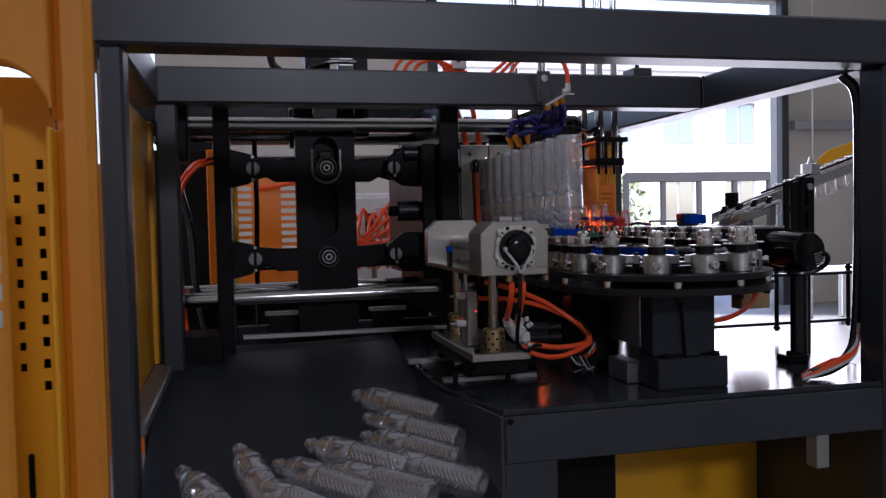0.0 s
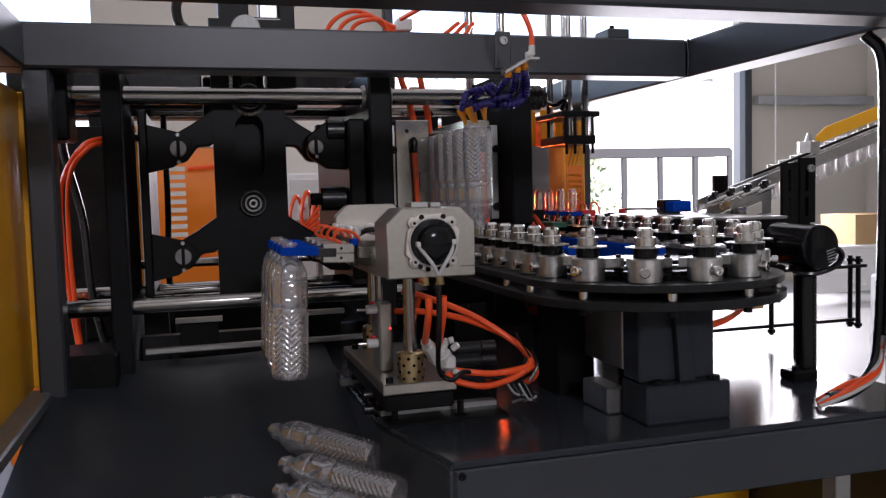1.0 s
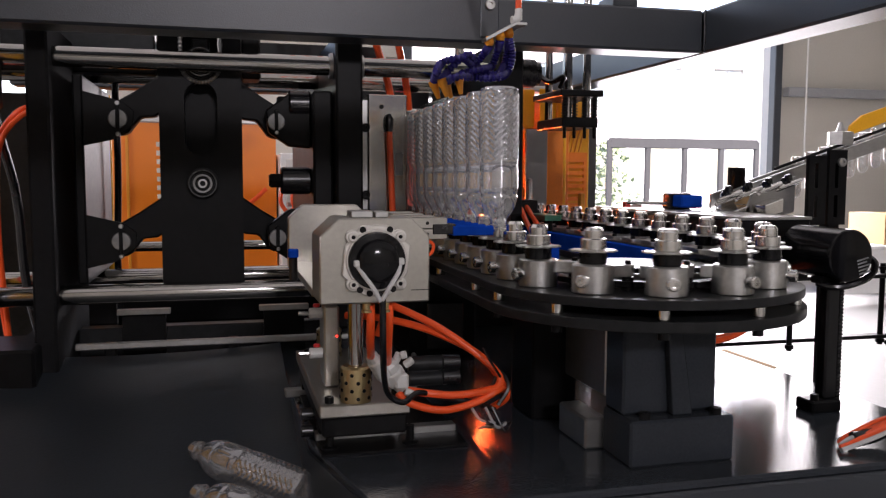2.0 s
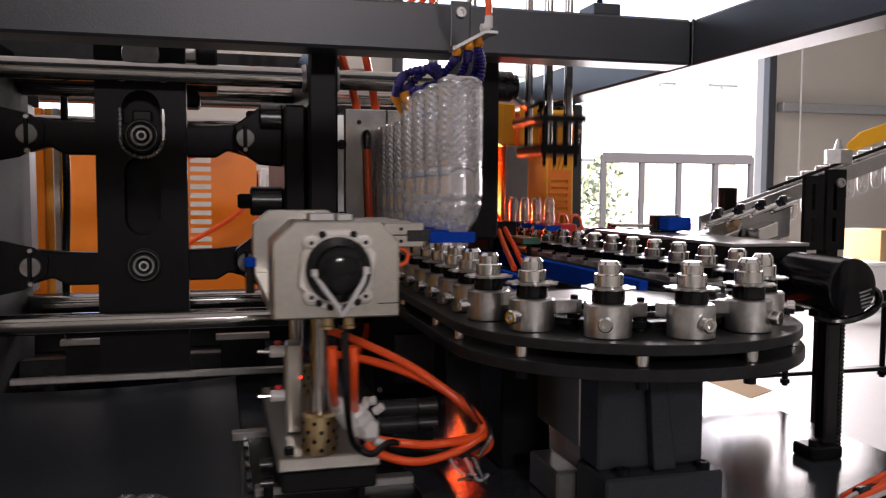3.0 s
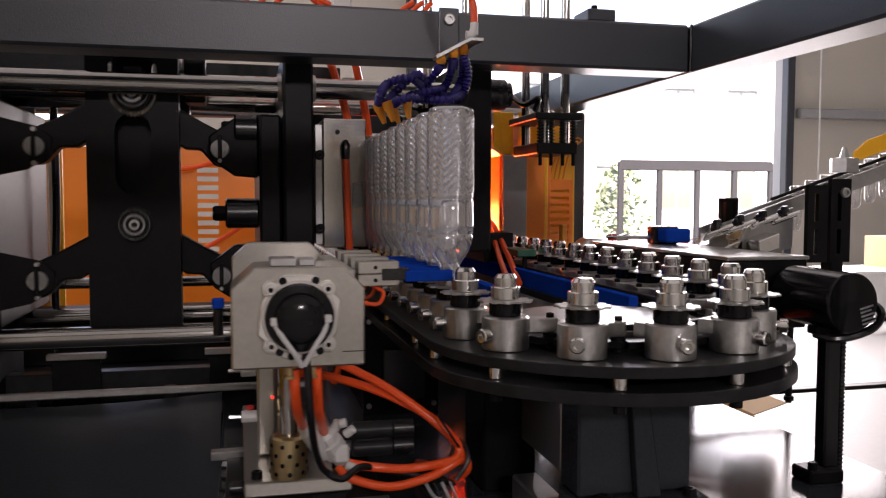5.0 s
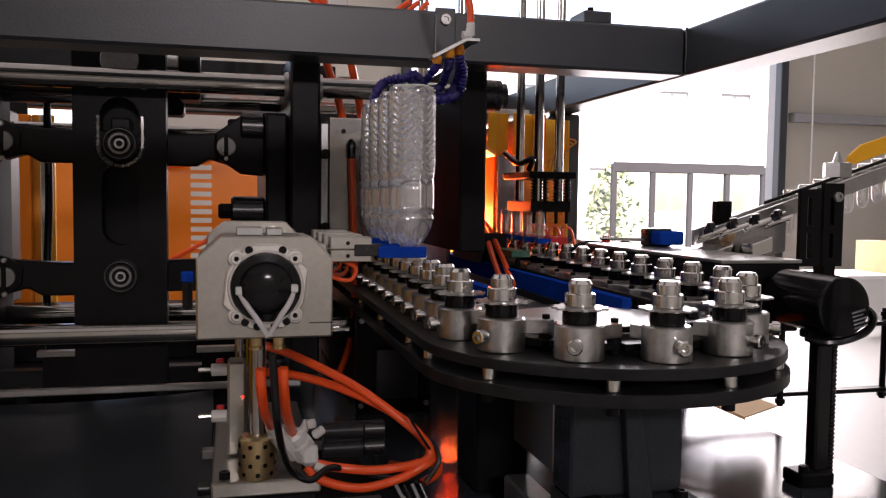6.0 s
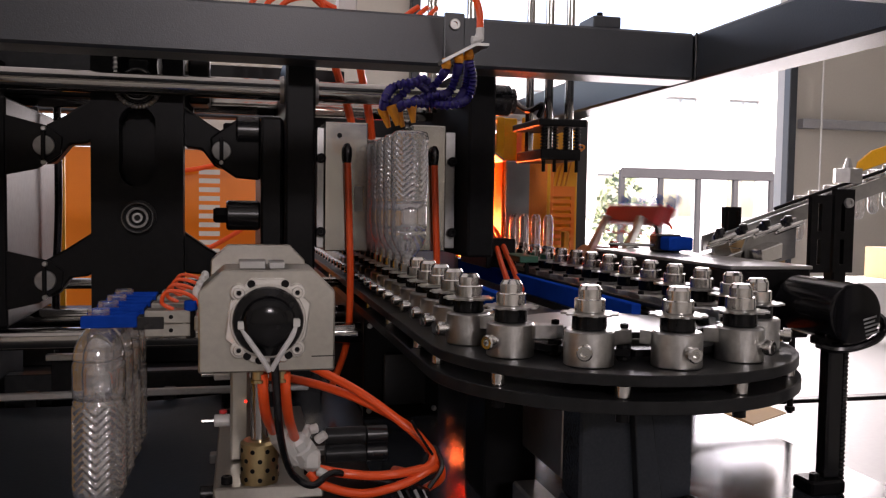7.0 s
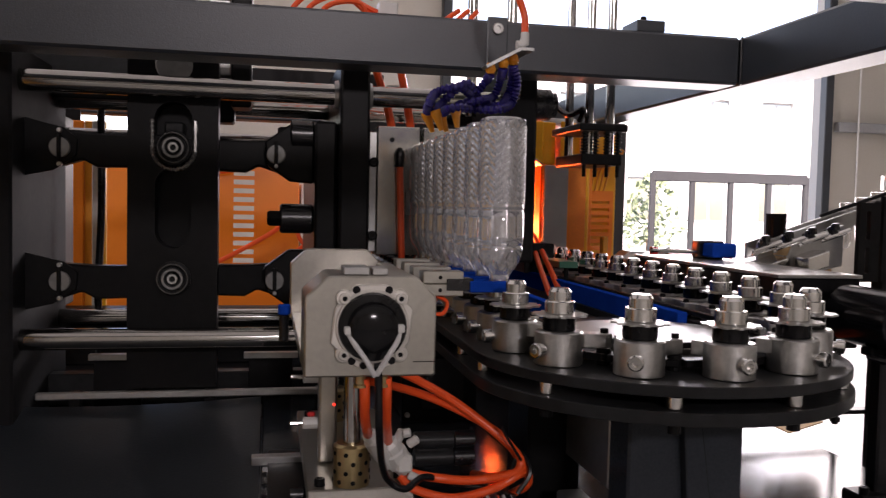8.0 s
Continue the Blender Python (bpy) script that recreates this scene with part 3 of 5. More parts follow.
def mould_half(x0, x1, backing, hose_x, side):
    """A polished mould half; side is the way its back looks."""
    m = thing("mould_half", ((x0 + x1) / 2, 2.15, 1.37), "polished steel bottle mould half with an orange water hose", "mould", "mould halves")
    part("block", box(x0, x1, 2.06, 2.315, 1.268, 1.48, 0.0015), POLISHED, m)
    b0, b1 = sorted((backing, x0 if side < 0 else x1))
    part("backing_plate", box(b0 + 0.0004, b1 - 0.0004, 2.064, 2.31, 1.273, 1.47, 0.001), GALVANISED, m)
    for z in (1.42, 1.30):
        part("clamp_screw", hexbolt((backing - 0.001 * side + 0.006 * (1 if side < 0 else -1), 2.063, z), (0, -1, 0), 0.008, 0.012), BLACK, m)
    part("hose_fitting", lathe((hose_x, 2.05, 1.425), (hose_x, 2.05, 1.44), [(-0.012, 0.006), (0, 0.0075), (0.012, 0.0075), (0.02, 0.003)], 14), BLACK_PLASTIC, m)
    part("fitting_stub", rod((hose_x, 2.051, 1.43), (hose_x, 2.061, 1.43), 0.006, 12), BLACK_PLASTIC, m)
    part("water_hose", hose([(hose_x, 2.05, 1.413), (hose_x + 0.003, 2.049, 1.33), (hose_x + 0.006, 2.046, 1.22), (hose_x + 0.002, 2.05, 1.12), (hose_x - 0.02, 2.07, 1.04)], 0.0058, 10), RED_HOSE, m, "orange-red water hose")
    part("screw_hole", rod((hose_x - 0.012, 2.0585, 1.458), (hose_x - 0.012, 2.0595, 1.458), 0.004, 12), BLACK, m)
    if side < 0:
        part("name_plate", box(x1 - 0.022, x1 - 0.008, 2.0585, 2.0598, 1.335, 1.375, 0.0004), DULL, m)
    return m


mould_l = mould_half(0.581, 0.652, 0.568, 0.617, -1)
mould_r = mould_half(0.653, 0.711, 0.729, 0.689, 1)

# crosshead with rollers, and the toggle links
cross = thing("toggle_crosshead", (0.26, 2.1, 1.325), "black crosshead plate with slots and bearing rollers", "crosshead")


def oval(cx, cz, r, half, n=10):
    top = [(cx + r * math.cos(a), cz + half + r * math.sin(a)) for a in [math.pi * i / n for i in range(n + 1)]]
    low = [(cx + r * math.cos(a), cz - half + r * math.sin(a)) for a in [math.pi + math.pi * i / n for i in range(n + 1)]]
    return top + low


def plate_with_ovals(x0, x1, z0, z1, ovals, y0, y1):
    """An upright plate, stacked from pieces between its round-ended slots."""
    b = bmesh.new()
    cx = (x0 + x1) / 2
    z = z0
    for cz, r, half in sorted(ovals):
        lo, hi = cz - half - r, cz + half + r
        merge(b, box(x0, x1, y0, y1, z, lo, 0))
        ring = oval(cx, cz, r, half)
        for sgn in (1, -1):
            side = [p for p in ring if sgn * (p[0] - cx) >= -1e-9]
            side.sort(key=lambda p: p[1])
            edge = x1 if sgn > 0 else x0
            poly = [(edge, lo)] + side + [(edge, hi)]
            merge(b, prism(poly, y0, y1, "y", bev=0))
        z = hi
    merge(b, box(x0, x1, y0, y1, z, z1, 0))
    bmesh.ops.remove_doubles(b, verts=b.verts[:], dist=1e-5)
    return b


part("plate", plate_with_ovals(0.191, 0.327, 1.05, 1.575, [(1.333, 0.027, 0.036), (1.448, 0.029, 0.022)], 2.055, 2.095), BLACK, cross)
part("slot_back", box(0.225, 0.295, 2.1, 2.105, 1.2, 1.51, 0), BLACK, cross)
part("roller_yoke", box(0.245, 0.275, 2.06, 2.0995, 1.40, 1.468, 0.003), TRACK, cross)
for z in (1.427, 1.223):
    part("roller", lathe((0.26, 2.0545, z), (0.26, 2.04, z), [(0, 0.027), (0.004, 0.027), (0.006, 0.022), (0.002, 0.0215), (0.002, 0.0185), (0.008, 0.018), (0.010, 0.013), (0.004, 0.0125), (0.004, 0.010), (0.010, 0.009), (0.012, 0.005), (0.008, 0.0045)], 28), TRACK, cross, "steel bearing roller on its pin")
for z in (1.427, 1.223):
    for r, w in ((0.0235, 0.0012), (0.0165, 0.004), (0.008, 0.0035)):
        part("bearing_ring", lathe((0.26, 2.0455, z), (0.26, 2.0395, z), [(0, r), (0.0055, r), (0.006, r - 0.0005), (0.006, r - w + 0.0003), (0.0055, r - w), (0, r - w)], 28, caps=False), GALVANISED if r < 0.01 else DULL, cross)
weld = oval(0.26, 1.448, 0.032, 0.022)
part("weld_bead", hose([(p[0], 2.0535, p[1]) for p in weld[11:] + weld[:1]], 0.0028, 6, 4, ribs=0.6), GALVANISED, cross)
part("weld_bead", hose([(p[0], 2.0535, p[1]) for p in weld[10:12]], 0.0026, 6, 12, ribs=0.6), GALVANISED, cross)
part("boss", rod((0.26, 2.05, 1.555), (0.26, 2.0548, 1.555), 0.028, 24), DULL, cross)


def link():
    n = 10
    out = [(0.027 * math.cos(a), 0.027 * math.sin(a)) for a in [math.pi / 2 + math.pi * i / n for i in range(n + 1)]]
    out += [(0.03, -0.018), (0.05, -0.03), (0.11, -0.03), (0.125, -0.022)]
    out += [(0.165 + 0.022 * math.cos(a), 0.022 * math.sin(a)) for a in [-math.pi / 2 + math.pi * i / n for i in range(n + 1)]]
    out += [(0.12, 0.02), (0.05, 0.022)]
    return prism(out, -0.016, 0.016, "y", bev=0.003)


def toggle_link(a):
    t = thing("toggle_link", (0, 0, 0), "black forged toggle link of the mould clamp", "toggle link", "toggle links")
    part("arm", link(), BLACK, t)
    part("bearing", rod((0, -0.0165, 0), (0, 0.0165, 0), 0.019, 20), TRACK, t)
    return t


links = [(toggle_link(0), sx, z) for sx in (-1, 1) for z in (1.427, 1.223)]
pivots = thing("pivot_bracket", (0.095, 2.06, 1.325), "black pivot bracket with two slotted steel pins", "bracket")
for z in (1.427, 1.223):
    part("pin_lug", prism([(0.04, z + 0.045), (0.04, z - 0.045), (0.085, z - 0.035), (0.118, z - 0.012), (0.12, z + 0.014), (0.10, z + 0.03)], 2.052, 2.057, "y", bev=0.001), BLACK, pivots)
    part("pivot_pin", rod((0.095, 2.046, z), (0.095, 2.0515, z), 0.0155, 20), DULL, pivots, "slotted steel pivot pin")
    part("pin_key", box(0.092, 0.098, 2.0405, 2.0455, z - 0.021, z + 0.021, 0.001), BLACK, pivots)
    for dz in (-0.0255, 0.0255):
        part("key_screw", rod((0.095, 2.044, z + dz), (0.095, 2.051, z + dz), 0.004, 10), GALVANISED, pivots)
part("yoke", box(0.024, 0.04, 2.06, 2.4, 1.15, 1.5, 0.003), BLACK, pivots)

set_back(clamp, platen, mould_l, mould_r, cross, pivots, *[k[0] for k in links])

# ---- chain track with its pedestal ----
track = thing("chain_track", (XC, YC, 1.14), "dark steel oval chain track on spacer posts", "conveyor track")


def stadium(r, n=28, far=YC + NSTR * PITCH):
    near = [(XC + r * math.cos(a), YC + r * math.sin(a)) for a in [math.pi + math.pi * i / n for i in range(n + 1)]]
    back = [(XC + r * math.cos(a), far + r * math.sin(a)) for a in [math.pi * i / n for i in range(n + 1)]]
    return near + back


def track_plate(r, z0, z1):
    """A long round-ended plate with an open middle."""
    y0, y1 = 1.95, 3.0
    ring = stadium(r)
    b = prism(ring[:29] + [(XC + r, y0), (XC - r, y0)], z0, z1, "z", bev=0.001)
    prism([(XC - r, y1), (XC + r, y1)] + ring[29:], z0, z1, "z", b, 0.001)
    prism([(XC - r, y0), (XC - 0.055, y0), (XC - 0.055, y1), (XC - r, y1)], z0, z1, "z", b, 0)
    return prism([(XC + 0.08, y0), (XC + r, y0), (XC + r, y1), (XC + 0.08, y1)], z0, z1, "z", b, 0)


part("upper_plate", track_plate(0.228, 1.168, 1.180), TRACK, track)
part("lower_plate", track_plate(0.231, 1.140, 1.154), TRACK, track)
part("hub_plate", rod((XC, YC, 1.180), (XC, YC, 1.200), 0.118, 40), GALVANISED, track, "pale worn sprocket plate")
part("inner_guide", box(XC - 0.075, XC - 0.06, YC + 0.16, 3.4, 1.1802, 1.215, 0.001), BLUE, track, "blue guide strip")
part("inner_guide", box(XC + 0.085, XC + 0.10, YC + 0.1, 3.4, 1.1802, 1.212, 0.001), BLUE, track, "blue guide strip")
for a in (214, 250.5, 286, 322, 178):
    p = (XC + 0.215 * math.cos(radians(a)), YC + 0.215 * math.sin(radians(a)))
    part("spacer_post", rod((*p, 1.1542), (*p, 1.1678), 0.0085, 18), STEEL, track)
    part("spacer_bolt", lathe((*p, 1.1398), (*p, 1.13), [(0, 0.009), (0.002, 0.009), (0.0025, 0.007), (0.01, 0.007)], 12), BLACK, track)
for i in range(6):
    y = YC + 0.12 + 0.22 * i
    part("spacer_post", rod((XC - 0.215, y, 1.1542), (XC - 0.215, y, 1.1678), 0.0085, 14), STEEL, track)

ped = thing("track_pedestal", (XC + 0.03, 1.66, TABLE), "dark painted welded pedestal under the chain track", "pedestal")
part("foot", box(0.80, 0.955, 1.515, 1.60, TABLE, 1.008, 0.003), PAINT_SMOOTH, ped)
part("column", box(0.803, 0.944, 1.545, 1.60, 1.0085, 1.1395, 0.003), PAINT_SMOOTH, ped)
part("web", prism([(0.87, 1.0085), (0.9, 1.0085), (0.88, 1.1395), (0.86, 1.1395)], 1.53, 1.5445, "y"), PAINT_SMOOTH, ped)
part("rear_column", box(0.755, 0.83, 1.76, 1.86, TABLE, 1.1395, 0.003), BLACK, ped)
part("side_plate", box(0.805, 0.817, 1.605, 1.75, 1.02, 1.1395, 0.002), GALVANISED, ped)
part("side_block", box(0.775, 0.81, 1.603, 1.70, TABLE, 0.99, 0.003), GALVANISED, ped)
part("rear_column", box(0.93, 1.0, 1.78, 1.86, TABLE, 1.1395, 0.003), BLACK, ped)
for x in (0.828, 0.935):
    part("anchor_bolt", hexbolt((x, 1.53, 1.008), (0, 0, 1), 0.008, 0.008), BLACK, ped)

# ---- mandrel carriers on the chain ----
carrier0 = thing("mandrel_carrier", (0, 0, 0), "cast aluminium chain carrier with a turned steel mandrel", "carrier", "mandrels on the chain")
body = lathe((0, 0, 1.1805), (0, 0, 1.218), [(0, 0.0258), (0.001, 0.0268), (0.0355, 0.0268), (0.0375, 0.0245)], 28)
merge(body, prism([(-0.028, -0.03), (-0.012, -0.024), (0.0, -0.025), (0.0, 0.025), (-0.012, 0.026), (-0.03, 0.042), (-0.042, 0.042), (-0.044, 0.026), (-0.03, 0.016), (-0.03, -0.01)], 1.2, 1.216, "z", bev=0.001))
part("carrier_body", body, CAST, carrier0)
part("clamp_bolt", lathe((0.026, 0, 1.198), (0.04, 0, 1.198), [(0, 0.006), (0.004, 0.006), (0.004, 0.0085), (0.012, 0.0085), (0.0135, 0.007), (0.0135, 0.004), (0.008, 0.0035)], 14), STEEL, carrier0)
part("bearing", lathe((0, 0, 1.218), (0, 0, 1.234), [(0, 0.0175), (0.001, 0.0185), (0.015, 0.0185), (0.016, 0.0175)], 28), GLOSS_BLACK, carrier0)
star = [((0.031 if (i // 2) % 2 else 0.0265) * math.cos(2 * math.pi * i / 48), (0.031 if (i // 2) % 2 else 0.0265) * math.sin(2 * math.pi * i / 48)) for i in range(48)]
part("spin_sprocket", prism(star, 1.2341, 1.2362, "z", bev=0), GALVANISED, carrier0)
part("mandrel", lathe((0, 0, 1.2363), (0, 0, 1.265), [(0, 0.0155), (0.001, 0.0165), (0.0135, 0.0165), (0.0145, 0.0155), (0.0146, 0.0125), (0.0245, 0.0125), (0.0287, 0.0095)], 28), STEEL, carrier0)
part("chain_roller", rod((-0.037, 0.034, 1.1805), (-0.037, 0.034, 1.199), 0.008, 12), BLACK, carrier0)
part("chain_pin", hexbolt((-0.037, 0.034, 1.216), (0, 0, 1), 0.0045, 0.005), BLACK, carrier0)
part("chain_link", prism([(-0.052, -0.038), (-0.024, -0.036), (-0.024, 0.04), (-0.052, 0.044)], 1.1862, 1.194, "z", bev=0.001), BLACK, carrier0, "black chain link plate")
part("chain_link", prism([(-0.055, -0.036), (-0.045, -0.036), (-0.045, 0.042), (-0.055, 0.042)], 1.203, 1.21, "z", bev=0.001), TRACK, carrier0)
carriers = [carrier0] + [copy_thing(carrier0, Matrix()) for _ in range(2 * NSTR + 11)]


# ---- bottles and preforms ----
def bottle_mesh():
    """Origin at the grip under the neck ring, +z towards the base."""
    prof = [(-0.014, 0.0118), (-0.010, 0.0128), (-0.008, 0.0120), (-0.006, 0.0130), (-0.0045, 0.0120), (-0.003, 0.0128), (-0.0015, 0.0155), (0.0, 0.0155),
            (0.0015, 0.0125), (0.008, 0.0135), (0.014, 0.0175), (0.020, 0.022), (0.028, 0.0258), (0.036, 0.028), (0.042, 0.0293), (0.0445, 0.0296), (0.046, 0.0283), (0.048, 0.0283), (0.0495, 0.0296),
            (0.060, 0.0298), (0.075, 0.0296), (0.090, 0.0298), (0.0915, 0.0284), (0.0935, 0.0284), (0.095, 0.0298)]
    prof += [(0.0985 + 0.0014 * i, 0.0296) for i in range(73)]
    prof += [(0.2025, 0.0296), (0.2065, 0.0292), (0.2095, 0.0275), (0.2108, 0.023), (0.209, 0.015), (0.205, 0.009), (0.203, 0.002)]
    b, rings, seg = bmesh.new(), [], 96
    for h, r in prof:
        ring = []
        for i in range(seg):
            a = 2 * math.pi * i / seg
            rr = r
            if 0.1 < h < 0.2:
                tri = abs(((a * 6 / math.pi) % 2) - 1)
                rr += 0.0015 * math.sin(2 * math.pi * (h / 0.0095 + 1.5 * tri))
            elif 0.05 < h < 0.09:
                rr += 0.0009 * min(1, 12 * abs(math.sin(4 * a))) - 0.0006
            elif h > 0.203:
                rr *= 1 + 0.05 * math.cos(5 * a)
            ring.append(b.verts.new((rr * math.cos(a), rr * math.sin(a), h)))
        rings.append(ring)
    for p, q in zip(rings, rings[1:]):
        for i in range(seg):
            b.faces.new((p[i], p[(i + 1) % seg], q[(i + 1) % seg], q[i]))
    b.faces.new(rings[-1])
    return mesh_of("bottle", b, PET, smooth=70)


BOTTLE = bottle_mesh()


def bottle(label="clear wavy-ribbed plastic bottle without a cap", group="blown bottles"):
    return tagged(new("bottle", BOTTLE), label, "bottle", group)


batches = [[bottle() for _ in range(4)] for _ in range(5)]

PRE = mesh_of("preform", lathe((0, 0, 0), (0, 0, 1), [(-0.018, 0.0118), (-0.014, 0.0126), (-0.011, 0.0118), (-0.008, 0.0126), (-0.003, 0.0122), (-0.001, 0.0152), (0.001, 0.0152), (0.003, 0.0108), (0.02, 0.0106), (0.055, 0.0105), (0.064, 0.0092), (0.069, 0.006), (0.071, 0.002)], 20), PREFORM, smooth=60)


def preform(label="clear plastic bottle preform standing neck down"):
    return tagged(new("preform", PRE), label, "preform", "preforms")


fresh = [[preform() for _ in range(4)] for _ in range(3)]
older = [preform() for _ in range(12)]

# bottles lying on the chute
rng = random.Random(11)
pile = [(0.315, 1.775, 8, -45), (0.325, 1.655, 6, -42), (0.305, 1.57, 6, -44), (0.20, 1.56, 6, -40), (0.32, 1.485, 4, -42), (0.13, 1.485, 6, -44), (0.22, 1.46, 6, -38), (0.02, 1.49, 70, -70), (-0.055, 1.43, 60, -56), (0.07, 1.42, 6, -50)]
for x, y, up, turn in pile:
    b = bottle("clear wavy-ribbed plastic bottle lying on the chute", "bottles on the chute")
    z = 0.855 + 0.2 * (y - 1.74) + 0.034
    b.matrix_basis = pose(x, y, z, 0, 0, turn) @ pose(0, 0, 0, 0, 97 if up < 40 else 112, 0) @ pose(0, 0, -0.1, 0, 0, rng.uniform(0, 90))

# ---- take-out unit ----
base = thing("take_out_carriage", (0.466, 1.85, TABLE), "aluminium take-out carriage on slide rails with guide bushes", "carriage")
part("base_plate", box(0.403, 0.529, 1.655, 2.04, 1.0, 1.018, 0.002), MACHINED, base)
part("base_block", box(0.407, 0.525, 1.659, 2.03, 0.972, 0.9995, 0.003), BLACK, base)
for x in (0.42, 0.505):
    for y in (1.72, 1.98):
        part("leg", box(x - 0.012, x + 0.012, y, y + 0.035, TABLE + 0.014, 0.9715, 0.002), BLACK, base)
for x, y in ((0.418, 1.672), (0.515, 1.69), (0.42, 2.0)):
    part("base_bolt", hexbolt((x, y, 1.018), (0, 0, 1), 0.0065, 0.009), BLACK, base)
for y, x in ((1.675, 0.4555), (1.98, 0.4555)):
    part("guide_rod", rod((x, y, 1.055), (x, y, 1.20), 0.0105, 20), CHROME, base)
    bush = part("guide_bush", lathe((x, y, 1.0182), (x, y, 1.068), [(0, 0.0215), (0.002, 0.022), (0.047, 0.022), (0.05, 0.018)], 24), BRASS, base, "bronze bush with graphite plugs")
    bm = bmesh.new()
    for j in range(4):
        for k in range(8):
            a = 2 * math.pi * (k + 0.5 * (j % 2)) / 8
            d = Vector((math.cos(a), math.sin(a), 0))
            c = Vector((x, y, 1.025 + 0.011 * j)) + d * 0.0218
            rod(c, c + d * 0.0008, 0.0028, 8, 0.0001, bm)
    part("graphite_plug", bm, BLACK, bush)
part("lift_cylinder", box(0.424, 0.448, 1.80, 1.84, 1.0185, 1.12, 0.003), MACHINED, base)
part("lift_piston", rod((0.436, 1.82, 1.12), (0.436, 1.82, 1.185), 0.006, 14), CHROME, base)
part("lift_cylinder", box(0.421, 0.444, 1.755, 1.79, 1.0185, 1.14, 0.003), MACHINED, base)
for z in (1.128, 1.068):
    part("speed_fitting", rod((0.401, 1.77, z), (0.4205, 1.77, z), 0.008, 12), PALE, base)
    part("fitting_screw", rod((0.385, 1.77, z), (0.401, 1.77, z), 0.003, 10), STEEL, base)
    part("fitting_ring", rod((0.412, 1.77, z + 0.009), (0.412, 1.77, z + 0.014), 0.005, 10), RED, base)
part("sensor_led", rod((0.440, 1.7545, 1.095), (0.440, 1.7535, 1.095), 0.0018, 10), LED, base)
for z in (0.985, 0.96):
    part("bumper", rod((0.385, 1.74, z), (0.403, 1.74, z), 0.009, 14), BLACK_PLASTIC, base)
vb = lathe((0.494, 1.645, 1.076), (0.520, 1.665, 1.032), [(0, 0.009), (0.004, 0.0125), (0.014, 0.013), (0.016, 0.0155), (0.036, 0.0155), (0.04, 0.0125), (0.05, 0.010)], 8)
box(0.505, 0.524, 1.64, 1.655, 1.038, 1.060, 0.003, vb)
lathe((0.469, 1.632, 1.092), (0.505, 1.66, 1.035), [(0, 0.007), (0.004, 0.009), (0.012, 0.009), (0.014, 0.0115), (0.04, 0.0115), (0.05, 0.009), (0.06, 0.008)], 10, vb)
part("valve_body", vb, PALE, base, "pale air valve with elbows")
for p, q in (((0.505, 1.65, 1.072), (0.512, 1.648, 1.088)), ((0.520, 1.65, 1.070), (0.530, 1.646, 1.078)), ((0.522, 1.655, 1.032), (0.532, 1.65, 1.028)), ((0.512, 1.64, 1.086), (0.520, 1.638, 1.088))):
    part("elbow", rod(p, q, 0.0055, 12), PALE, base)
mf = rod((0.535, 1.70, 1.06), (0.585, 1.70, 1.06), 0.011, 18)
rod((0.535, 1.70, 1.038), (0.585, 1.70, 1.038), 0.011, 18, 0.001, mf)
box(0.538, 0.582, 1.695, 1.712, 1.032, 1.066, 0.002, mf)
part("valve_block", mf, TRACK, base, "grey twin air valve")
part("valve_cap", rod((0.5855, 1.70, 1.06), (0.612, 1.70, 1.06), 0.0115, 18), BLACK_PLASTIC, base)
part("valve_cap", rod((0.5855, 1.70, 1.038), (0.612, 1.70, 1.038), 0.0115, 18), BLACK_PLASTIC, base)
part("air_hose", hose([(0.455, 1.547, 1.172), (0.456, 1.552, 1.15), (0.460, 1.58, 1.12), (0.469, 1.628, 1.09)], 0.0055, 12), RED_HOSE, base, "orange-red air hose")
part("air_hose", hose([(0.478, 1.547, 1.172), (0.479, 1.552, 1.15), (0.484, 1.585, 1.115), (0.494, 1.64, 1.078)], 0.0055, 12), RED_HOSE, base, "orange-red air hose")
part("air_hose", hose([(0.47, 1.78, 1.155), (0.505, 1.75, 1.146), (0.575, 1.70, 1.115), (0.64, 1.67, 1.068), (0.668, 1.665, 1.035), (0.675, 1.67, 1.01), (0.66, 1.69, 0.99)], 0.0055, 12), RED_HOSE, base, "orange-red air hose")
part("air_hose", hose([(0.46, 1.80, 1.118), (0.51, 1.76, 1.118), (0.57, 1.71, 1.106), (0.63, 1.68, 1.077), (0.66, 1.668, 1.045), (0.655, 1.66, 1.028), (0.60, 1.655, 1.022), (0.555, 1.655, 1.027), (0.522, 1.66, 1.033)], 0.0055, 12), RED_HOSE, base, "orange-red air hose")
part("air_hose", hose([(0.512, 1.66, 1.03), (0.53, 1.655, 1.014), (0.575, 1.65, 1.003), (0.625, 1.655, 1.010), (0.66, 1.66, 1.025), (0.672, 1.68, 1.02), (0.665, 1.75, 0.99), (0.65, 1.85, 0.965)], 0.0055, 12), RED_HOSE, base, "orange-red air hose")
part("signal_cable", hose([(0.466, 1.528, 1.19), (0.469, 1.54, 1.155), (0.473, 1.56, 1.11), (0.482, 1.60, 1.065), (0.494, 1.63, 1.035), (0.515, 1.635, 1.022), (0.54, 1.65, 1.03), (0.58, 1.66, 1.018), (0.63, 1.665, 1.005), (0.66, 1.68, 0.99)], 0.0042, 12), BLACK_PLASTIC, base, "black cable")
part("cable_tie", hose([(0.655, 1.648, 1.005), (0.672, 1.652, 1.03), (0.664, 1.668, 1.05), (0.650, 1.66, 1.03)], 0.003, 6), BLACK_PLASTIC, base)
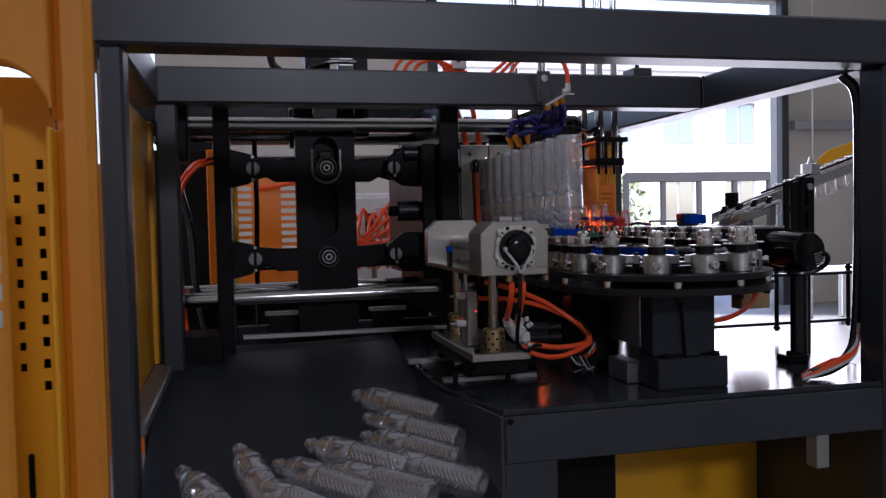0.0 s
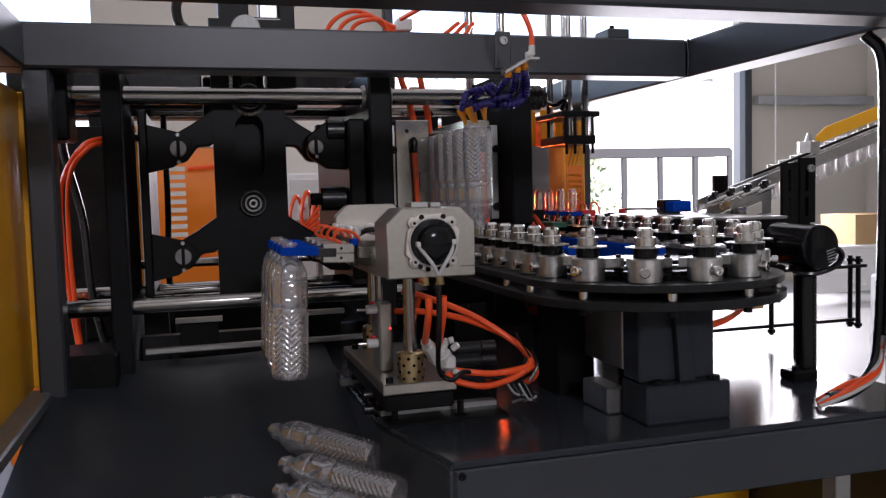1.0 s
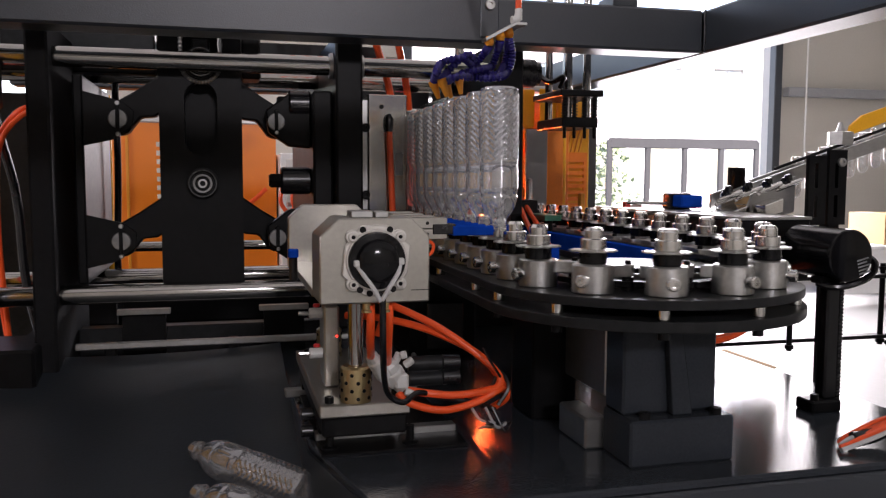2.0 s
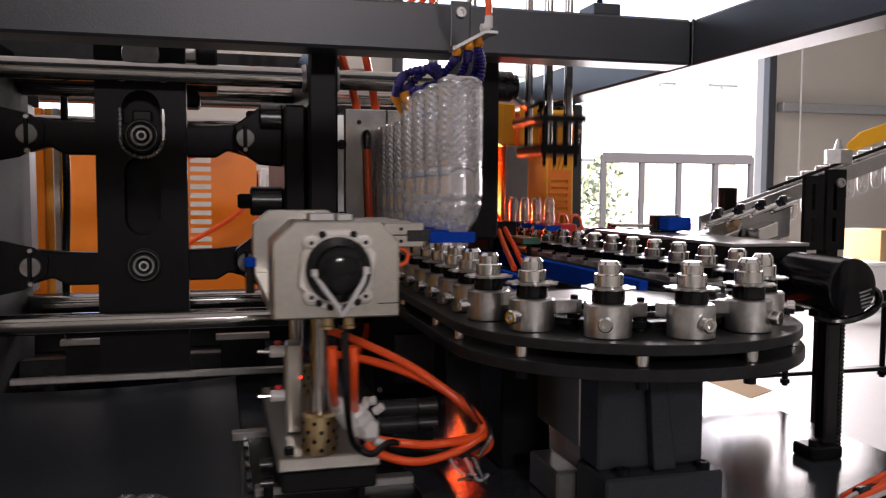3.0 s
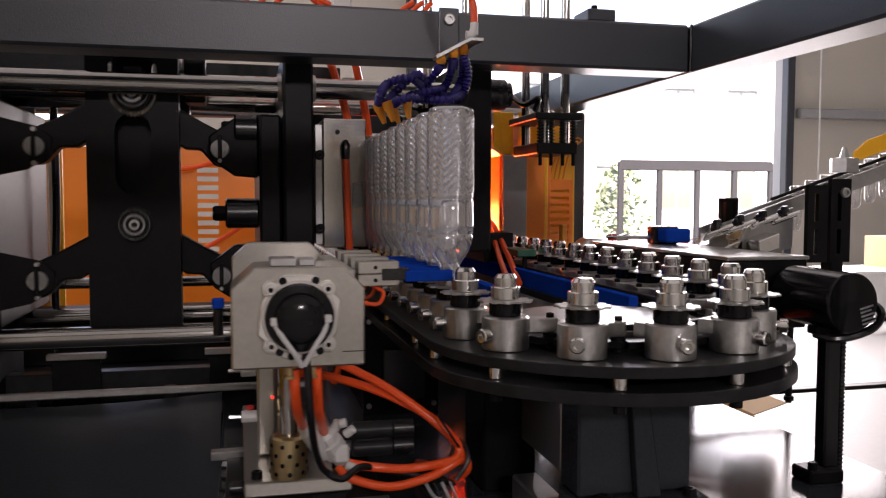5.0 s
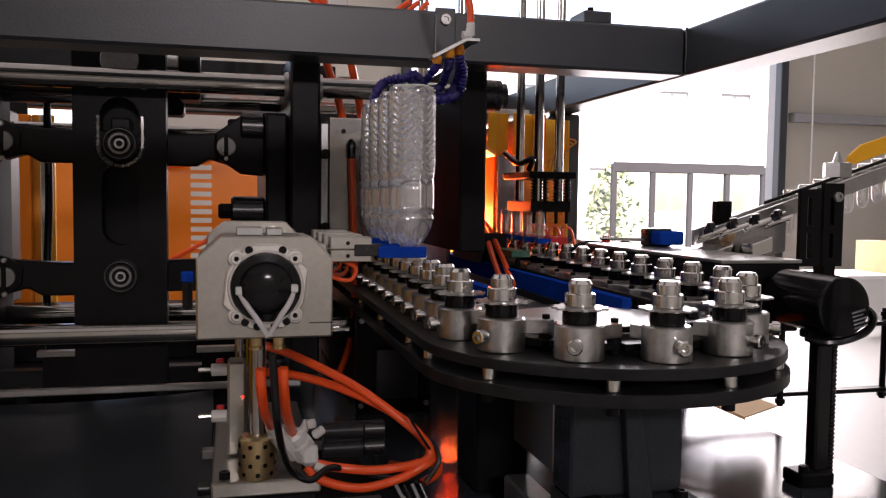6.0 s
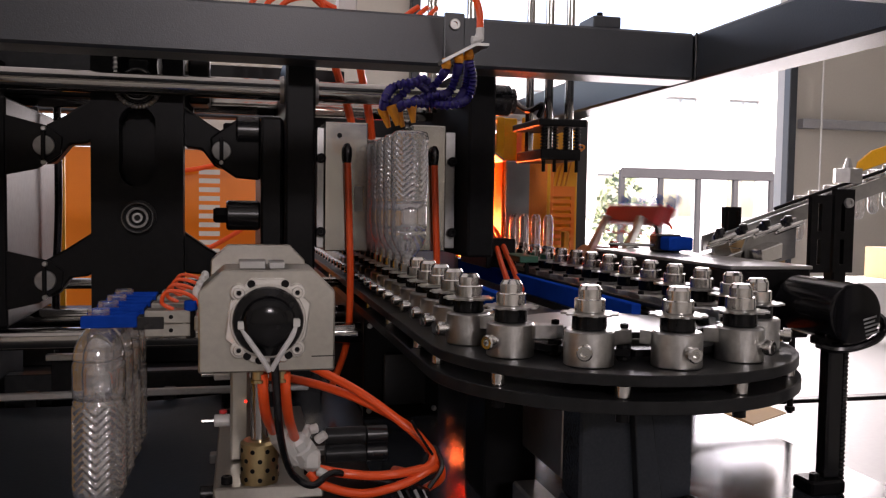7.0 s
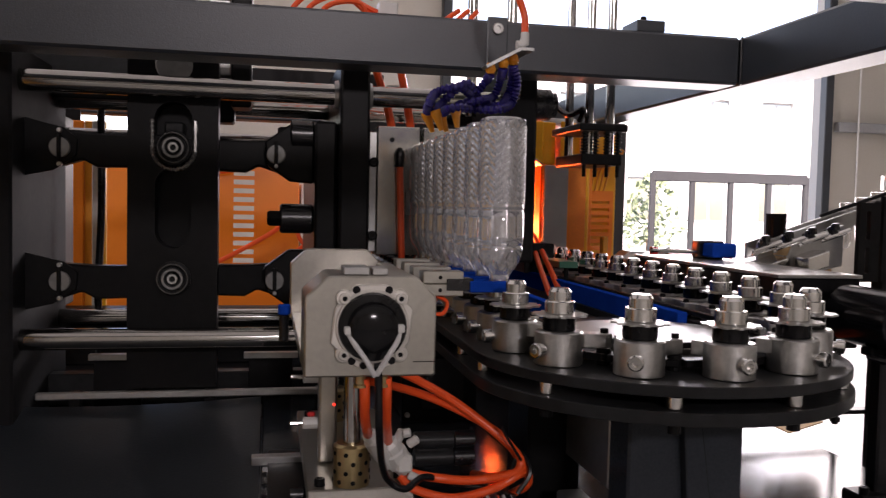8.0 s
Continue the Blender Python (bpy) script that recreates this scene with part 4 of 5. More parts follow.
part("tie_tail", hose([(0.66, 1.652, 1.045), (0.64, 1.648, 1.075), (0.632, 1.645, 1.09)], 0.0018, 6), BLACK_PLASTIC, base)
for k in range(4):
    part("loose_wire", hose([(0.62 + 0.01 * k, 1.66, 1.0), (0.63 + 0.012 * k, 1.65, 0.985 - 0.006 * k), (0.655 + 0.008 * k, 1.66, 0.975), (0.64 + 0.01 * k, 1.69, 0.96)], 0.0022, 6), BLACK_PLASTIC if k % 2 else GREY_FRAME, base)

slides = thing("slide_rails", (0.5, 1.8, TABLE), "black linear slide rails fixed across the table", "slide rail")
for y in (1.725, 1.99):
    part("rail", box(0.385 if y > 1.8 else 0.41, 0.62, y, y + 0.022, TABLE, TABLE + 0.0135, 0.0015), GALVANISED, slides)
part("mount_plate", box(0.41, 0.62, 1.66, 2.06, TABLE, TABLE + 0.004, 0.001), BLACK, slides)
for x in (0.425, 0.54):
    part("leveling_foot", lathe((x, 1.685, TABLE + 0.004), (x, 1.685, TABLE + 0.03), [(0, 0.012), (0.003, 0.012), (0.004, 0.006), (0.026, 0.006)], 14), BLACK, slides)

HX, HY, HZ = 0.457, 1.60, 1.232
head = thing("rotary_take_out_unit", (HX, HY, HZ), "machined aluminium rotary head with a round black actuator", "rotary head")
part("front_block", prism([(HX - 0.071, HZ - 0.056), (HX + 0.071, HZ - 0.056), (HX + 0.071, HZ + 0.03), (HX + 0.048, HZ + 0.053), (HX - 0.046, HZ + 0.053), (HX - 0.071, HZ + 0.03)], 1.60, 1.688, "y", bev=0.002), MACHINED, head)
part("rear_block", prism([(HX - 0.071, HZ - 0.056), (HX + 0.071, HZ - 0.056), (HX + 0.071, HZ + 0.03), (HX + 0.048, HZ + 0.053), (HX - 0.046, HZ + 0.053), (HX - 0.071, HZ + 0.03)], 2.0, 2.03, "y", bev=0.002), MACHINED, head)
part("lift_plate", box(HX - 0.068, HX + 0.03, 1.629, 2.0, HZ - 0.056, HZ - 0.046, 0.001), MACHINED, head)
part("top_bridge", box(HX - 0.03, HX - 0.002, 1.605, 1.64, HZ + 0.0532, HZ + 0.062, 0.001), GALVANISED, head)
part("top_bridge", box(HX + 0.001, HX + 0.018, 1.605, 1.64, HZ + 0.0532, HZ + 0.061, 0.001), GALVANISED, head)
fl = [(HX + (0.043 if i % 2 else 0.048) * math.cos(2 * math.pi * (i + 0.5) / 8), HZ + (0.048 if i % 2 else 0.048) * math.sin(2 * math.pi * (i + 0.5) / 8)) for i in range(8)]
part("flange", prism(fl, 1.592, 1.5995, "y", bev=0.0015), PALE_CAST, head, "pale cast flange")
part("flange_rim", lathe((HX, 1.5919, HZ), (HX, 1.589, HZ), [(0, 0.0395), (0.002, 0.0392), (0.003, 0.038), (0.003, 0.0368), (0, 0.0368)], 40), PALE_CAST, head)
for a in (45, 135, 225, 315):
    dx, dz = 0.0445 * math.cos(radians(a)) * 0.95, 0.0445 * math.sin(radians(a)) * 0.95
    ear = rod((HX + dx, 1.5915, HZ + dz), (HX + dx, 1.5995, HZ + dz), 0.009, 18)
    part("flange_ear", ear, PALE_CAST, head)
    part("flange_bolt", hexbolt((HX + dx, 1.5914, HZ + dz), (0, -1, 0), 0.006, 0.005), PALE_CAST, head, "bright socket bolt")
for a in (45, 135, 225, 315):
    dx, dz = 0.0445 * math.cos(radians(a)) * 0.95, 0.0445 * math.sin(radians(a)) * 0.95
    part("bolt_socket", rod((HX + dx, 1.5862, HZ + dz), (HX + dx, 1.588, HZ + dz), 0.0026, 6), BLACK, head)
for dx, dz in ((-0.027, -0.003), (0.028, -0.001)):
    part("lead_plug", box(HX + dx - 0.004, HX + dx + 0.004, 1.572, 1.582, HZ + dz - 0.003, HZ + dz + 0.005, 0.001), PALE, head)
for a in (66, 114, 240, 258, 282, 300):
    part("port", rod((HX + 0.0425 * math.cos(radians(a)), 1.5908, HZ + 0.0425 * math.sin(radians(a))), (HX + 0.0425 * math.cos(radians(a)), 1.5918, HZ + 0.0425 * math.sin(radians(a))), 0.0042, 14), BLACK, head)
part("actuator_cap", lathe((HX, 1.5917, HZ), (HX, 1.565, HZ), [(0, 0.0364), (0.006, 0.0364), (0.0085, 0.035), (0.0095, 0.0275), (0.012, 0.026), (0.019, 0.0255), (0.0215, 0.0235), (0.0238, 0.018), (0.0255, 0.010), (0.0258, 0.004)], 36), GLOSS_BLACK, head, "glossy black round actuator cap")
part("sensor_lead", hose([(HX - 0.026, 1.577, HZ - 0.006), (HX - 0.020, 1.57, HZ - 0.016), (HX - 0.008, 1.567, HZ - 0.033), (HX + 0.001, 1.572, HZ - 0.049)], 0.0029, 10), WIRE, head, "pale grey sensor lead")
part("sensor_lead", hose([(HX + 0.027, 1.577, HZ - 0.004), (HX + 0.023, 1.57, HZ - 0.014), (HX + 0.013, 1.567, HZ - 0.029), (HX + 0.003, 1.572, HZ - 0.048)], 0.0029, 10), WIRE, head, "pale grey sensor lead")
for dx in (-0.010, 0.014):
    part("air_fitting", lathe((HX + dx, 1.607, HZ - 0.0562), (HX + dx, 1.607, HZ - 0.07), [(0, 0.006), (0.008, 0.006), (0.009, 0.0075), (0.012, 0.0075)], 12), BRASS, head)
part("block_seam", box(HX + 0.046, HX + 0.0712, 1.5988, 1.5999, HZ - 0.0405, HZ - 0.0395, 0), BLACK, head)
part("side_sensor", rod((HX - 0.085, 1.72, HZ - 0.045), (HX - 0.085, 1.72, HZ - 0.012), 0.006, 12), BLACK_PLASTIC, head)
part("sensor_cap", rod((HX - 0.085, 1.72, HZ - 0.012), (HX - 0.085, 1.72, HZ + 0.0), 0.0075, 12), BLUE, head)

# the drive end of the head overhangs the carriage
OVERHANG = Matrix.Translation((0, -0.06, 0)) @ Matrix.Diagonal((0.96, 1, 0.96, 1))
for piece in head.children:
    if piece.name.split(".")[0] not in ("rear_block", "lift_plate", "side_sensor", "sensor_cap"):
        piece.data.transform(OVERHANG)

arm = thing("gripper_arm", (HX, HY, HZ), "rotating gripper arm with blue fingers and pneumatic jaws", "gripper")
part("shaft", rod((HX, 1.63, HZ), (HX, 1.999, HZ), 0.016, 20), GALVANISED, arm)
part("arm_plate", box(HX + 0.01, HX + 0.075, 1.70, 1.985, HZ + 0.004, HZ + 0.016, 0.0015), MACHINED, arm)
part("manifold", box(HX + 0.06, HX + 0.08, 1.70, 1.985, HZ + 0.0165, HZ + 0.034, 0.0015), MACHINED, arm)
for i in range(4):
    y = YC + PITCH * (i + 1)
    for dz in (0.0005, 0.0165):
        part("jaw", box(HX + 0.085, HX + 0.137, y - 0.018, y + 0.012, HZ + 0.0105 + dz, HZ + 0.0255 + dz, 0.001), MACHINED, arm)
    part("jaw_gap", box(HX + 0.115, HX + 0.15, y - 0.019, y + 0.010, HZ + 0.018, HZ + 0.033, 0.001), BLACK_PLASTIC, arm)
    for dz in (0.0185, 0.0345):
        part("jaw_screw", rod((HX + 0.107, y - 0.0188, HZ + dz), (HX + 0.107, y - 0.0178, HZ + dz), 0.0026, 10), BLACK, arm)
    for dy in (-1, 1):
        part("finger", prism([(HX + 0.145, y + dy * 0.004), (HX + 0.165, y + dy * 0.006), (HX + 0.176, y + dy * 0.013), (HX + 0.19, y + dy * 0.0148), (HX + 0.205, y + dy * 0.0135), (HX + 0.207, y + dy * 0.022), (HX + 0.145, y + dy * 0.022)], HZ + 0.016, HZ + 0.030, "z", bev=0.001), BLUE, arm, "blue plastic gripper finger")
    part("jaw_hose", hose([(HX + 0.07, y - 0.008, HZ + 0.014), (HX + 0.085, y - 0.012, HZ - 0.006), (HX + 0.11, y - 0.014, HZ - 0.012), (HX + 0.118, y - 0.01, HZ + 0.002), (HX + 0.105, y - 0.008, HZ + 0.011)], 0.0026, 8), RED_HOSE, arm)
    for dy in (-0.006, 0.01):
        part("hose_fitting", lathe((HX + 0.078, y + dy, HZ + 0.004), (HX + 0.078, y + dy, HZ - 0.016), [(0, 0.004), (0.006, 0.004), (0.008, 0.0055), (0.014, 0.006), (0.018, 0.0045), (0.02, 0.002)], 12), PALE, arm)
part("air_feed", hose([(HX + 0.02, 1.72, HZ + 0.002), (HX + 0.05, 1.73, HZ - 0.012), (HX + 0.075, 1.75, HZ - 0.002)], 0.0045, 8), BLACK_PLASTIC, arm)

# ---- cooling nozzles over the mould ----
cool = thing("cooling_hose_bar", (0.80, 2.0, 1.60), "steel bar with navy jointed hoses and orange nozzles", "nozzle bar")
part("bar", prism([(0.728, 1.562), (0.782, 1.592), (0.802, 1.592), (0.802, 1.597), (0.780, 1.597), (0.726, 1.567)], 1.93, 1.955, "y", bev=0.0005), GALVANISED, cool)
part("bar_arm", box(0.785, 0.80, 1.955, 2.116, 1.5925, 1.5985, 0.001), GALVANISED, cool)
part("elbow", rod((0.790, 1.942, 1.602), (0.790, 1.942, 1.622), 0.0065, 14), PALE, cool)
part("elbow", hose([(0.777, 1.942, 1.602), (0.786, 1.942, 1.603), (0.790, 1.942, 1.612)], 0.0068, 12), PALE, cool)
part("air_hose", hose([(0.790, 1.942, 1.62), (0.787, 1.94, 1.65), (0.77, 1.945, 1.69), (0.75, 2.0, 1.74), (0.66, 2.1, 1.75), (0.58, 2.2, 1.72)], 0.0055, 10), RED_HOSE, cool, "orange-red air hose")


def jointed(points):
    """A hose of ball joints, beads with waists between them."""
    return hose(points, 0.0052, 10, 10, ribs=0.5)


for start, way, tip in (
        ((0.737, 1.556), [(0.733, 1.546), (0.715, 1.526), (0.690, 1.534), (0.660, 1.528), (0.643, 1.507), (0.644, 1.492)], (0.653, 1.466)),
        ((0.757, 1.566), [(0.757, 1.550), (0.748, 1.524), (0.722, 1.516), (0.700, 1.512), (0.684, 1.500)], (0.688, 1.470)),
        ((0.773, 1.571), [(0.775, 1.552), (0.772, 1.528), (0.754, 1.508), (0.728, 1.520), (0.70, 1.540), (0.672, 1.516), (0.655, 1.494)], (0.664, 1.468)),
        ((0.773, 1.571), [(0.782, 1.545), (0.776, 1.516), (0.75, 1.502), (0.715, 1.504), (0.675, 1.50), (0.664, 1.493)], (0.673, 1.47))):
    k = random.Random(int(1000 * tip[0])).uniform(-0.012, 0.02)
    (x, z), pts = start, [(p[0], 1.945 + k + 0.012 * math.sin(9 * i), p[1]) for i, p in enumerate(way)]
    part("nozzle_socket", lathe((x, 1.942, z + 0.016), (x, 1.942, z), [(0, 0.006), (0.01, 0.0085), (0.016, 0.006)], 12), AMBER, cool)
    part("jointed_hose", jointed([(x, 1.942, z)] + pts), NAVY, cool, "navy jointed coolant hose")
    part("nozzle", lathe(pts[-1], (tip[0], pts[-1][1], tip[1]), [(-0.004, 0.0085), (0.004, 0.0085), (0.010, 0.0065), (0.028, 0.0035)], 12), AMBER, cool, "orange plastic nozzle")

# ---- preform press, oven and what stands behind ----
press = thing("preform_press", (1.09, 2.42, 1.5), "small press plate with chrome guide rods and springs", "press")
for x in (1.062, 1.108):
    for y in (2.36, 2.48):
        part("guide_rod", rod((x, y, 1.45), (x, y, 2.05), 0.0095, 18), CHROME, press)
part("upper_plate", box(1.032, 1.138, 2.33, 2.51, 1.515, 1.53, 0.002), BLACK, press)
part("lower_plate", box(1.04, 1.13, 2.34, 2.50, 1.445, 1.468, 0.002), BLACK, press)
for x in (1.048, 1.072, 1.098, 1.122):
    part("spring", hose([(x + 0.007 * math.cos(a * 1.3), 2.345 + 0.007 * math.sin(a * 1.3), 1.468 + 0.0465 * a / 34) for a in range(35)], 0.0014, 6, 3), TRACK, press)
    part("plunger", rod((x, 2.345, 1.42), (x, 2.345, 1.52), 0.004, 10), BLACK, press)
part("press_cable", hose([(1.03, 2.33, 1.533), (1.03, 2.31, 1.555), (1.01, 2.34, 1.545), (1.0, 2.4, 1.57)], 0.006, 8), BLACK_PLASTIC, press)

oven = thing("heating_oven", (1.06, 3.1, TABLE), "orange preform heating oven with glowing infrared lamps", "oven")
part("inner_wall", box(0.955, 0.965, 2.72, 3.55, 1.16, 1.56, 0.002), GALVANISED, oven)
part("outer_wall", box(1.16, 1.17, 2.62, 3.55, 1.16, 1.56, 0.002), YELLOW, oven)
part("roof", box(0.955, 1.17, 2.72, 3.55, 1.565, 1.58, 0.002), GALVANISED, oven)
part("end_plate", box(1.049, 1.108, 2.60, 2.606, 1.23, 1.455, 0.001), GREY_FRAME, oven, "plain grey end plate")
part("front_panel", box(1.11, 1.158, 2.612, 2.618, 1.2, 1.455, 0.001), ORANGE, oven)
for x0, x1, yy in ((1.0, 1.034, 2.66), (1.036, 1.056, 2.64), (1.058, 1.094, 2.66), (1.097, 1.12, 2.63), (1.122, 1.158, 2.66)):
    part("upper_panel", box(x0, x1, yy, yy + 0.006, 1.46, 1.563, 0.002), YELLOW, oven)
part("cowl", prism([(0.98, 1.50), (1.046, 1.453), (1.048, 1.458), (0.98, 1.506)], 2.61, 3.4, "y"), GALVANISED, oven)
part("lamp_shield", box(1.045, 1.05, 2.62, 3.4, 1.22, 1.452, 0.001), ORANGE, oven)
part("back_reflector", box(0.966, 1.158, 3.5, 3.51, 1.2, 1.56, 0.001), GALVANISED, oven)
for k in range(5):
    z = 1.262 + 0.026 * k
    part("infrared_lamp", rod((1.015, 2.76, z), (1.015, 3.48, z), 0.0055, 10), HEATER if k < 3 else WARM, oven)
    part("lamp_holder", rod((1.015, 2.745, z), (1.015, 2.76, z), 0.008, 10), PALE, oven)
# glowing plate added behind the mould to stand for the oven's red light
bank = thing("rear_glow_panel", (0.70, 2.8, TABLE), "glowing plate on a stand, added behind the mould for the oven glow", "oven")
part("reflector", box(0.742, 0.85, 3.02, 3.03, 1.2, 1.52, 0.001), DULL, bank)
part("stand", box(0.742, 0.84, 3.0, 3.06, 1.1805, 1.2, 0.002), BLACK, bank)
part("glow_plate", box(0.745, 0.84, 3.0, 3.012, 1.24, 1.48, 0.004), WARM, bank, "dull red glowing plate added for the oven glow")
for k in range(5):
    part("housing_rib", box(1.171, 1.185, 2.64 + 0.17 * k, 2.66 + 0.17 * k, 1.2, 1.56, 0.001), ORANGE, oven)
part("side_housing", box(1.19, 1.29, 2.74, 2.80, 1.2, 1.56, 0.003), YELLOW, oven)
part("louvre_plate", slotted(1.17, 1.275, 1.22, 1.40, [(1.18, 1.265, 1.24 + 0.018 * i, 1.248 + 0.018 * i) for i in range(8)], 2.72, 2.726, "y"), ORANGE, oven)
for k in range(6):
    part("air_line", hose([(1.18 + 0.012 * k, 2.70, 1.40), (1.19 + 0.013 * k, 2.69, 1.44 + 0.006 * k), (1.24 + 0.01 * k, 2.70, 1.46 + 0.008 * k), (1.28, 2.72, 1.47 + 0.008 * k)], 0.0025, 6), AMBER, oven)
part("post_cover", box(1.285, 1.298, 2.85, 2.93, 0.95, 1.58, 0.002), BLACK, oven)
part("cable_loom", hose([(1.285, 2.82, 1.56), (1.288, 2.81, 1.4), (1.284, 2.80, 1.2), (1.28, 2.82, 1.0)], 0.012, 8), BLACK_PLASTIC, oven)
part("red_hose", hose([(0.985, 2.62, 1.32), (1.005, 2.55, 1.293), (0.985, 2.38, 1.24), (0.955, 2.2, 1.187)], 0.006, 8), RED_HOSE, oven)
part("red_hose", hose([(0.975, 2.60, 1.33), (0.99, 2.52, 1.285), (0.965, 2.36, 1.225), (0.945, 2.24, 1.187)], 0.006, 8), RED_HOSE, oven)

load = thing("loading_block", (1.03, 2.35, 1.19), "green and black loading guide beside the chain", "guide block")
part("green_plate", box(0.985, 1.025, 2.30, 2.42, 1.232, 1.245, 0.001), GREEN, load)
part("black_block", box(0.955, 1.022, 2.44, 2.66, 1.21, 1.275, 0.002), BLACK, load)
for y in (2.315, 2.405):
    part("peg", rod((1.005, y, 1.189), (1.005, y, 1.232), 0.005, 10), BLACK, load)

# preform swing loader
PX, PY, PZ = 1.235, 2.455, 1.225
stand = thing("loader_stand", (PX + 0.05, PY, TABLE), "grey cast loader stand with a black drive wheel", "loader stand")
part("bearing_block", prism([(PX - 0.03, 1.16), (PX + 0.16, 1.16), (PX + 0.16, 1.225), (PX + 0.12, 1.25), (PX + 0.02, 1.255), (PX - 0.03, 1.215)], 2.56, 2.62, "y", bev=0.004), CAST, stand)
part("drive_wheel", lathe((PX + 0.12, 2.559, 1.21), (PX + 0.12, 2.53, 1.21), [(0, 0.045), (0.02, 0.045), (0.026, 0.038), (0.029, 0.02)], 28), BLACK_PLASTIC, stand)
part("pivot_shaft", rod((PX, 2.33, PZ), (PX, 2.56, PZ), 0.012, 16), GALVANISED, stand)
part("column", box(PX + 0.02, PX + 0.11, 2.57, 2.62, TABLE, 1.16, 0.003), PAINT, stand)
part("pillar", box(PX + 0.0, PX + 0.03, 2.34, 2.37, TABLE, 1.2, 0.003), BLACK, stand)
part("orange_stop", box(PX - 0.075, PX - 0.062, 2.50, 2.52, 1.19, 1.29, 0.002), AMBER, stand)
part("red_stop", box(PX + 0.03, PX + 0.044, 2.46, 2.48, 1.19, 1.27, 0.002), RED, stand)

loader = thing("preform_loader", (PX, PY, PZ), "swinging preform loader with red jaws and blue fingers", "loader")
for y in (2.36, 2.54):
    part("swing_arm", box(PX - 0.115, PX + 0.012, y - 0.012, y + 0.012, PZ - 0.008, PZ + 0.006, 0.002), CAST, loader)
part("jaw_bar", box(PX - 0.15, PX - 0.105, 2.32, 2.59, PZ + 0.007, PZ + 0.03, 0.003), RED, loader)
for i in range(4):
    y = YC + PITCH * (9 + i)
    part("jaw_body", box(PX - 0.158, PX - 0.118, y - 0.02, y + 0.02, PZ + 0.0305, PZ + 0.048, 0.003), RED, loader)
    part("jaw_hose", hose([(PX - 0.125, y, PZ + 0.048), (PX - 0.12, y, PZ + 0.066), (PX - 0.10, y + 0.01, PZ + 0.062), (PX - 0.09, y + 0.01, PZ + 0.03)], 0.003, 6), RED_HOSE, loader)
    for dy in (-1, 1):
        part("finger", prism([(PX - 0.155, y + dy * 0.005), (PX - 0.165, y + dy * 0.0135), (PX - 0.186, y + dy * 0.0135), (PX - 0.187, y + dy * 0.02), (PX - 0.155, y + dy * 0.02)], PZ + 0.034, PZ + 0.044, "z", bev=0.0005), BLUE, loader)
part("cable", hose([(PX - 0.11, 2.33, PZ + 0.02), (PX - 0.08, 2.325, PZ + 0.035), (PX - 0.03, 2.33, PZ + 0.03), (PX + 0.0, 2.335, PZ + 0.0)], 0.005, 8), BLACK_PLASTIC, loader)

# sensor box, chain guard, sensor post
blue = thing("blue_sensor", (1.17, 2.16, 1.27), "blue and black photo sensor on a steel rod", "sensor")
part("housing", box(1.222, 1.272, 2.12, 2.16, 1.267, 1.293, 0.003), BLUE, blue)
part("mount", box(1.215, 1.27, 2.161, 2.19, 1.2622, 1.297, 0.003), BLACK_PLASTIC, blue)
part("rod", rod((1.12, 2.17, 1.277), (1.215, 2.17, 1.275), 0.0035, 10), STEEL, blue)

guard = thing("chain_guard", (1.21, 2.0, TABLE), "black box guard beside the chain with a bright top", "guard")
part("box", box(1.15, 1.288, 1.80, 2.30, 1.15, 1.256, 0.002), BLACK, guard)
part("lid", box(1.148, 1.29, 1.798, 2.302, 1.2565, 1.262, 0.001), GALVANISED, guard)
for y in (2.16, 2.25):
    part("leg", box(1.16, 1.22, y, y + 0.03, TABLE, 1.149, 0.002), BLACK, guard)

lampx, lampy = 1.252, 1.70
eye_ = thing("sensor_post", (lampx, lampy, TABLE), "black post carrying a round black sensor housing", "sensor post")
part("foot", box(lampx - 0.04, lampx + 0.016, lampy - 0.02, lampy + 0.025, TABLE, TABLE + 0.02, 0.003), BLACK, eye_)
part("foot_bolt", hexbolt((lampx - 0.03, lampy - 0.01, TABLE + 0.02), (0, 0, 1), 0.007, 0.011), BLACK, eye_)
part("post", box(lampx - 0.013, lampx + 0.011, lampy - 0.012, lampy + 0.012, TABLE + 0.0205, 1.165, 0.003), BLACK_PLASTIC, eye_)
part("flex_conduit", hose([(lampx + 0.019, lampy, 0.96 + 0.006 * i) for i in range(36)], 0.006, 8, 2, ribs=0.3), BLACK_PLASTIC, eye_)
can = part("housing", lathe((1.252, 1.655, 1.206), (1.250, 1.785, 1.208), [(0, 0.037), (0.0015, 0.041), (0.004, 0.0425), (0.085, 0.0425), (0.12, 0.0425)], 44), GLOSS_BLACK, eye_, "glossy black cylindrical housing")
part("bracket", box(lampx - 0.03, lampx + 0.02, lampy - 0.012, lampy + 0.012, 1.158, 1.170, 0.002), BLACK, eye_)
part("cable", hose([(lampx + 0.05, lampy + 0.02, 1.21), (lampx + 0.056, lampy - 0.03, 1.195), (lampx + 0.046, lampy - 0.035, 1.172), (lampx + 0.015, lampy - 0.03, 1.158), (lampx - 0.015, lampy - 0.022, 1.154), (lampx - 0.025, lampy + 0.0, 1.158)], 0.006, 8), BLACK_PLASTIC, eye_)
# the worn sticker: rows of unreadable print
face = look((1.252, 1.655, 1.206), (1.250, 1.785, 1.208))
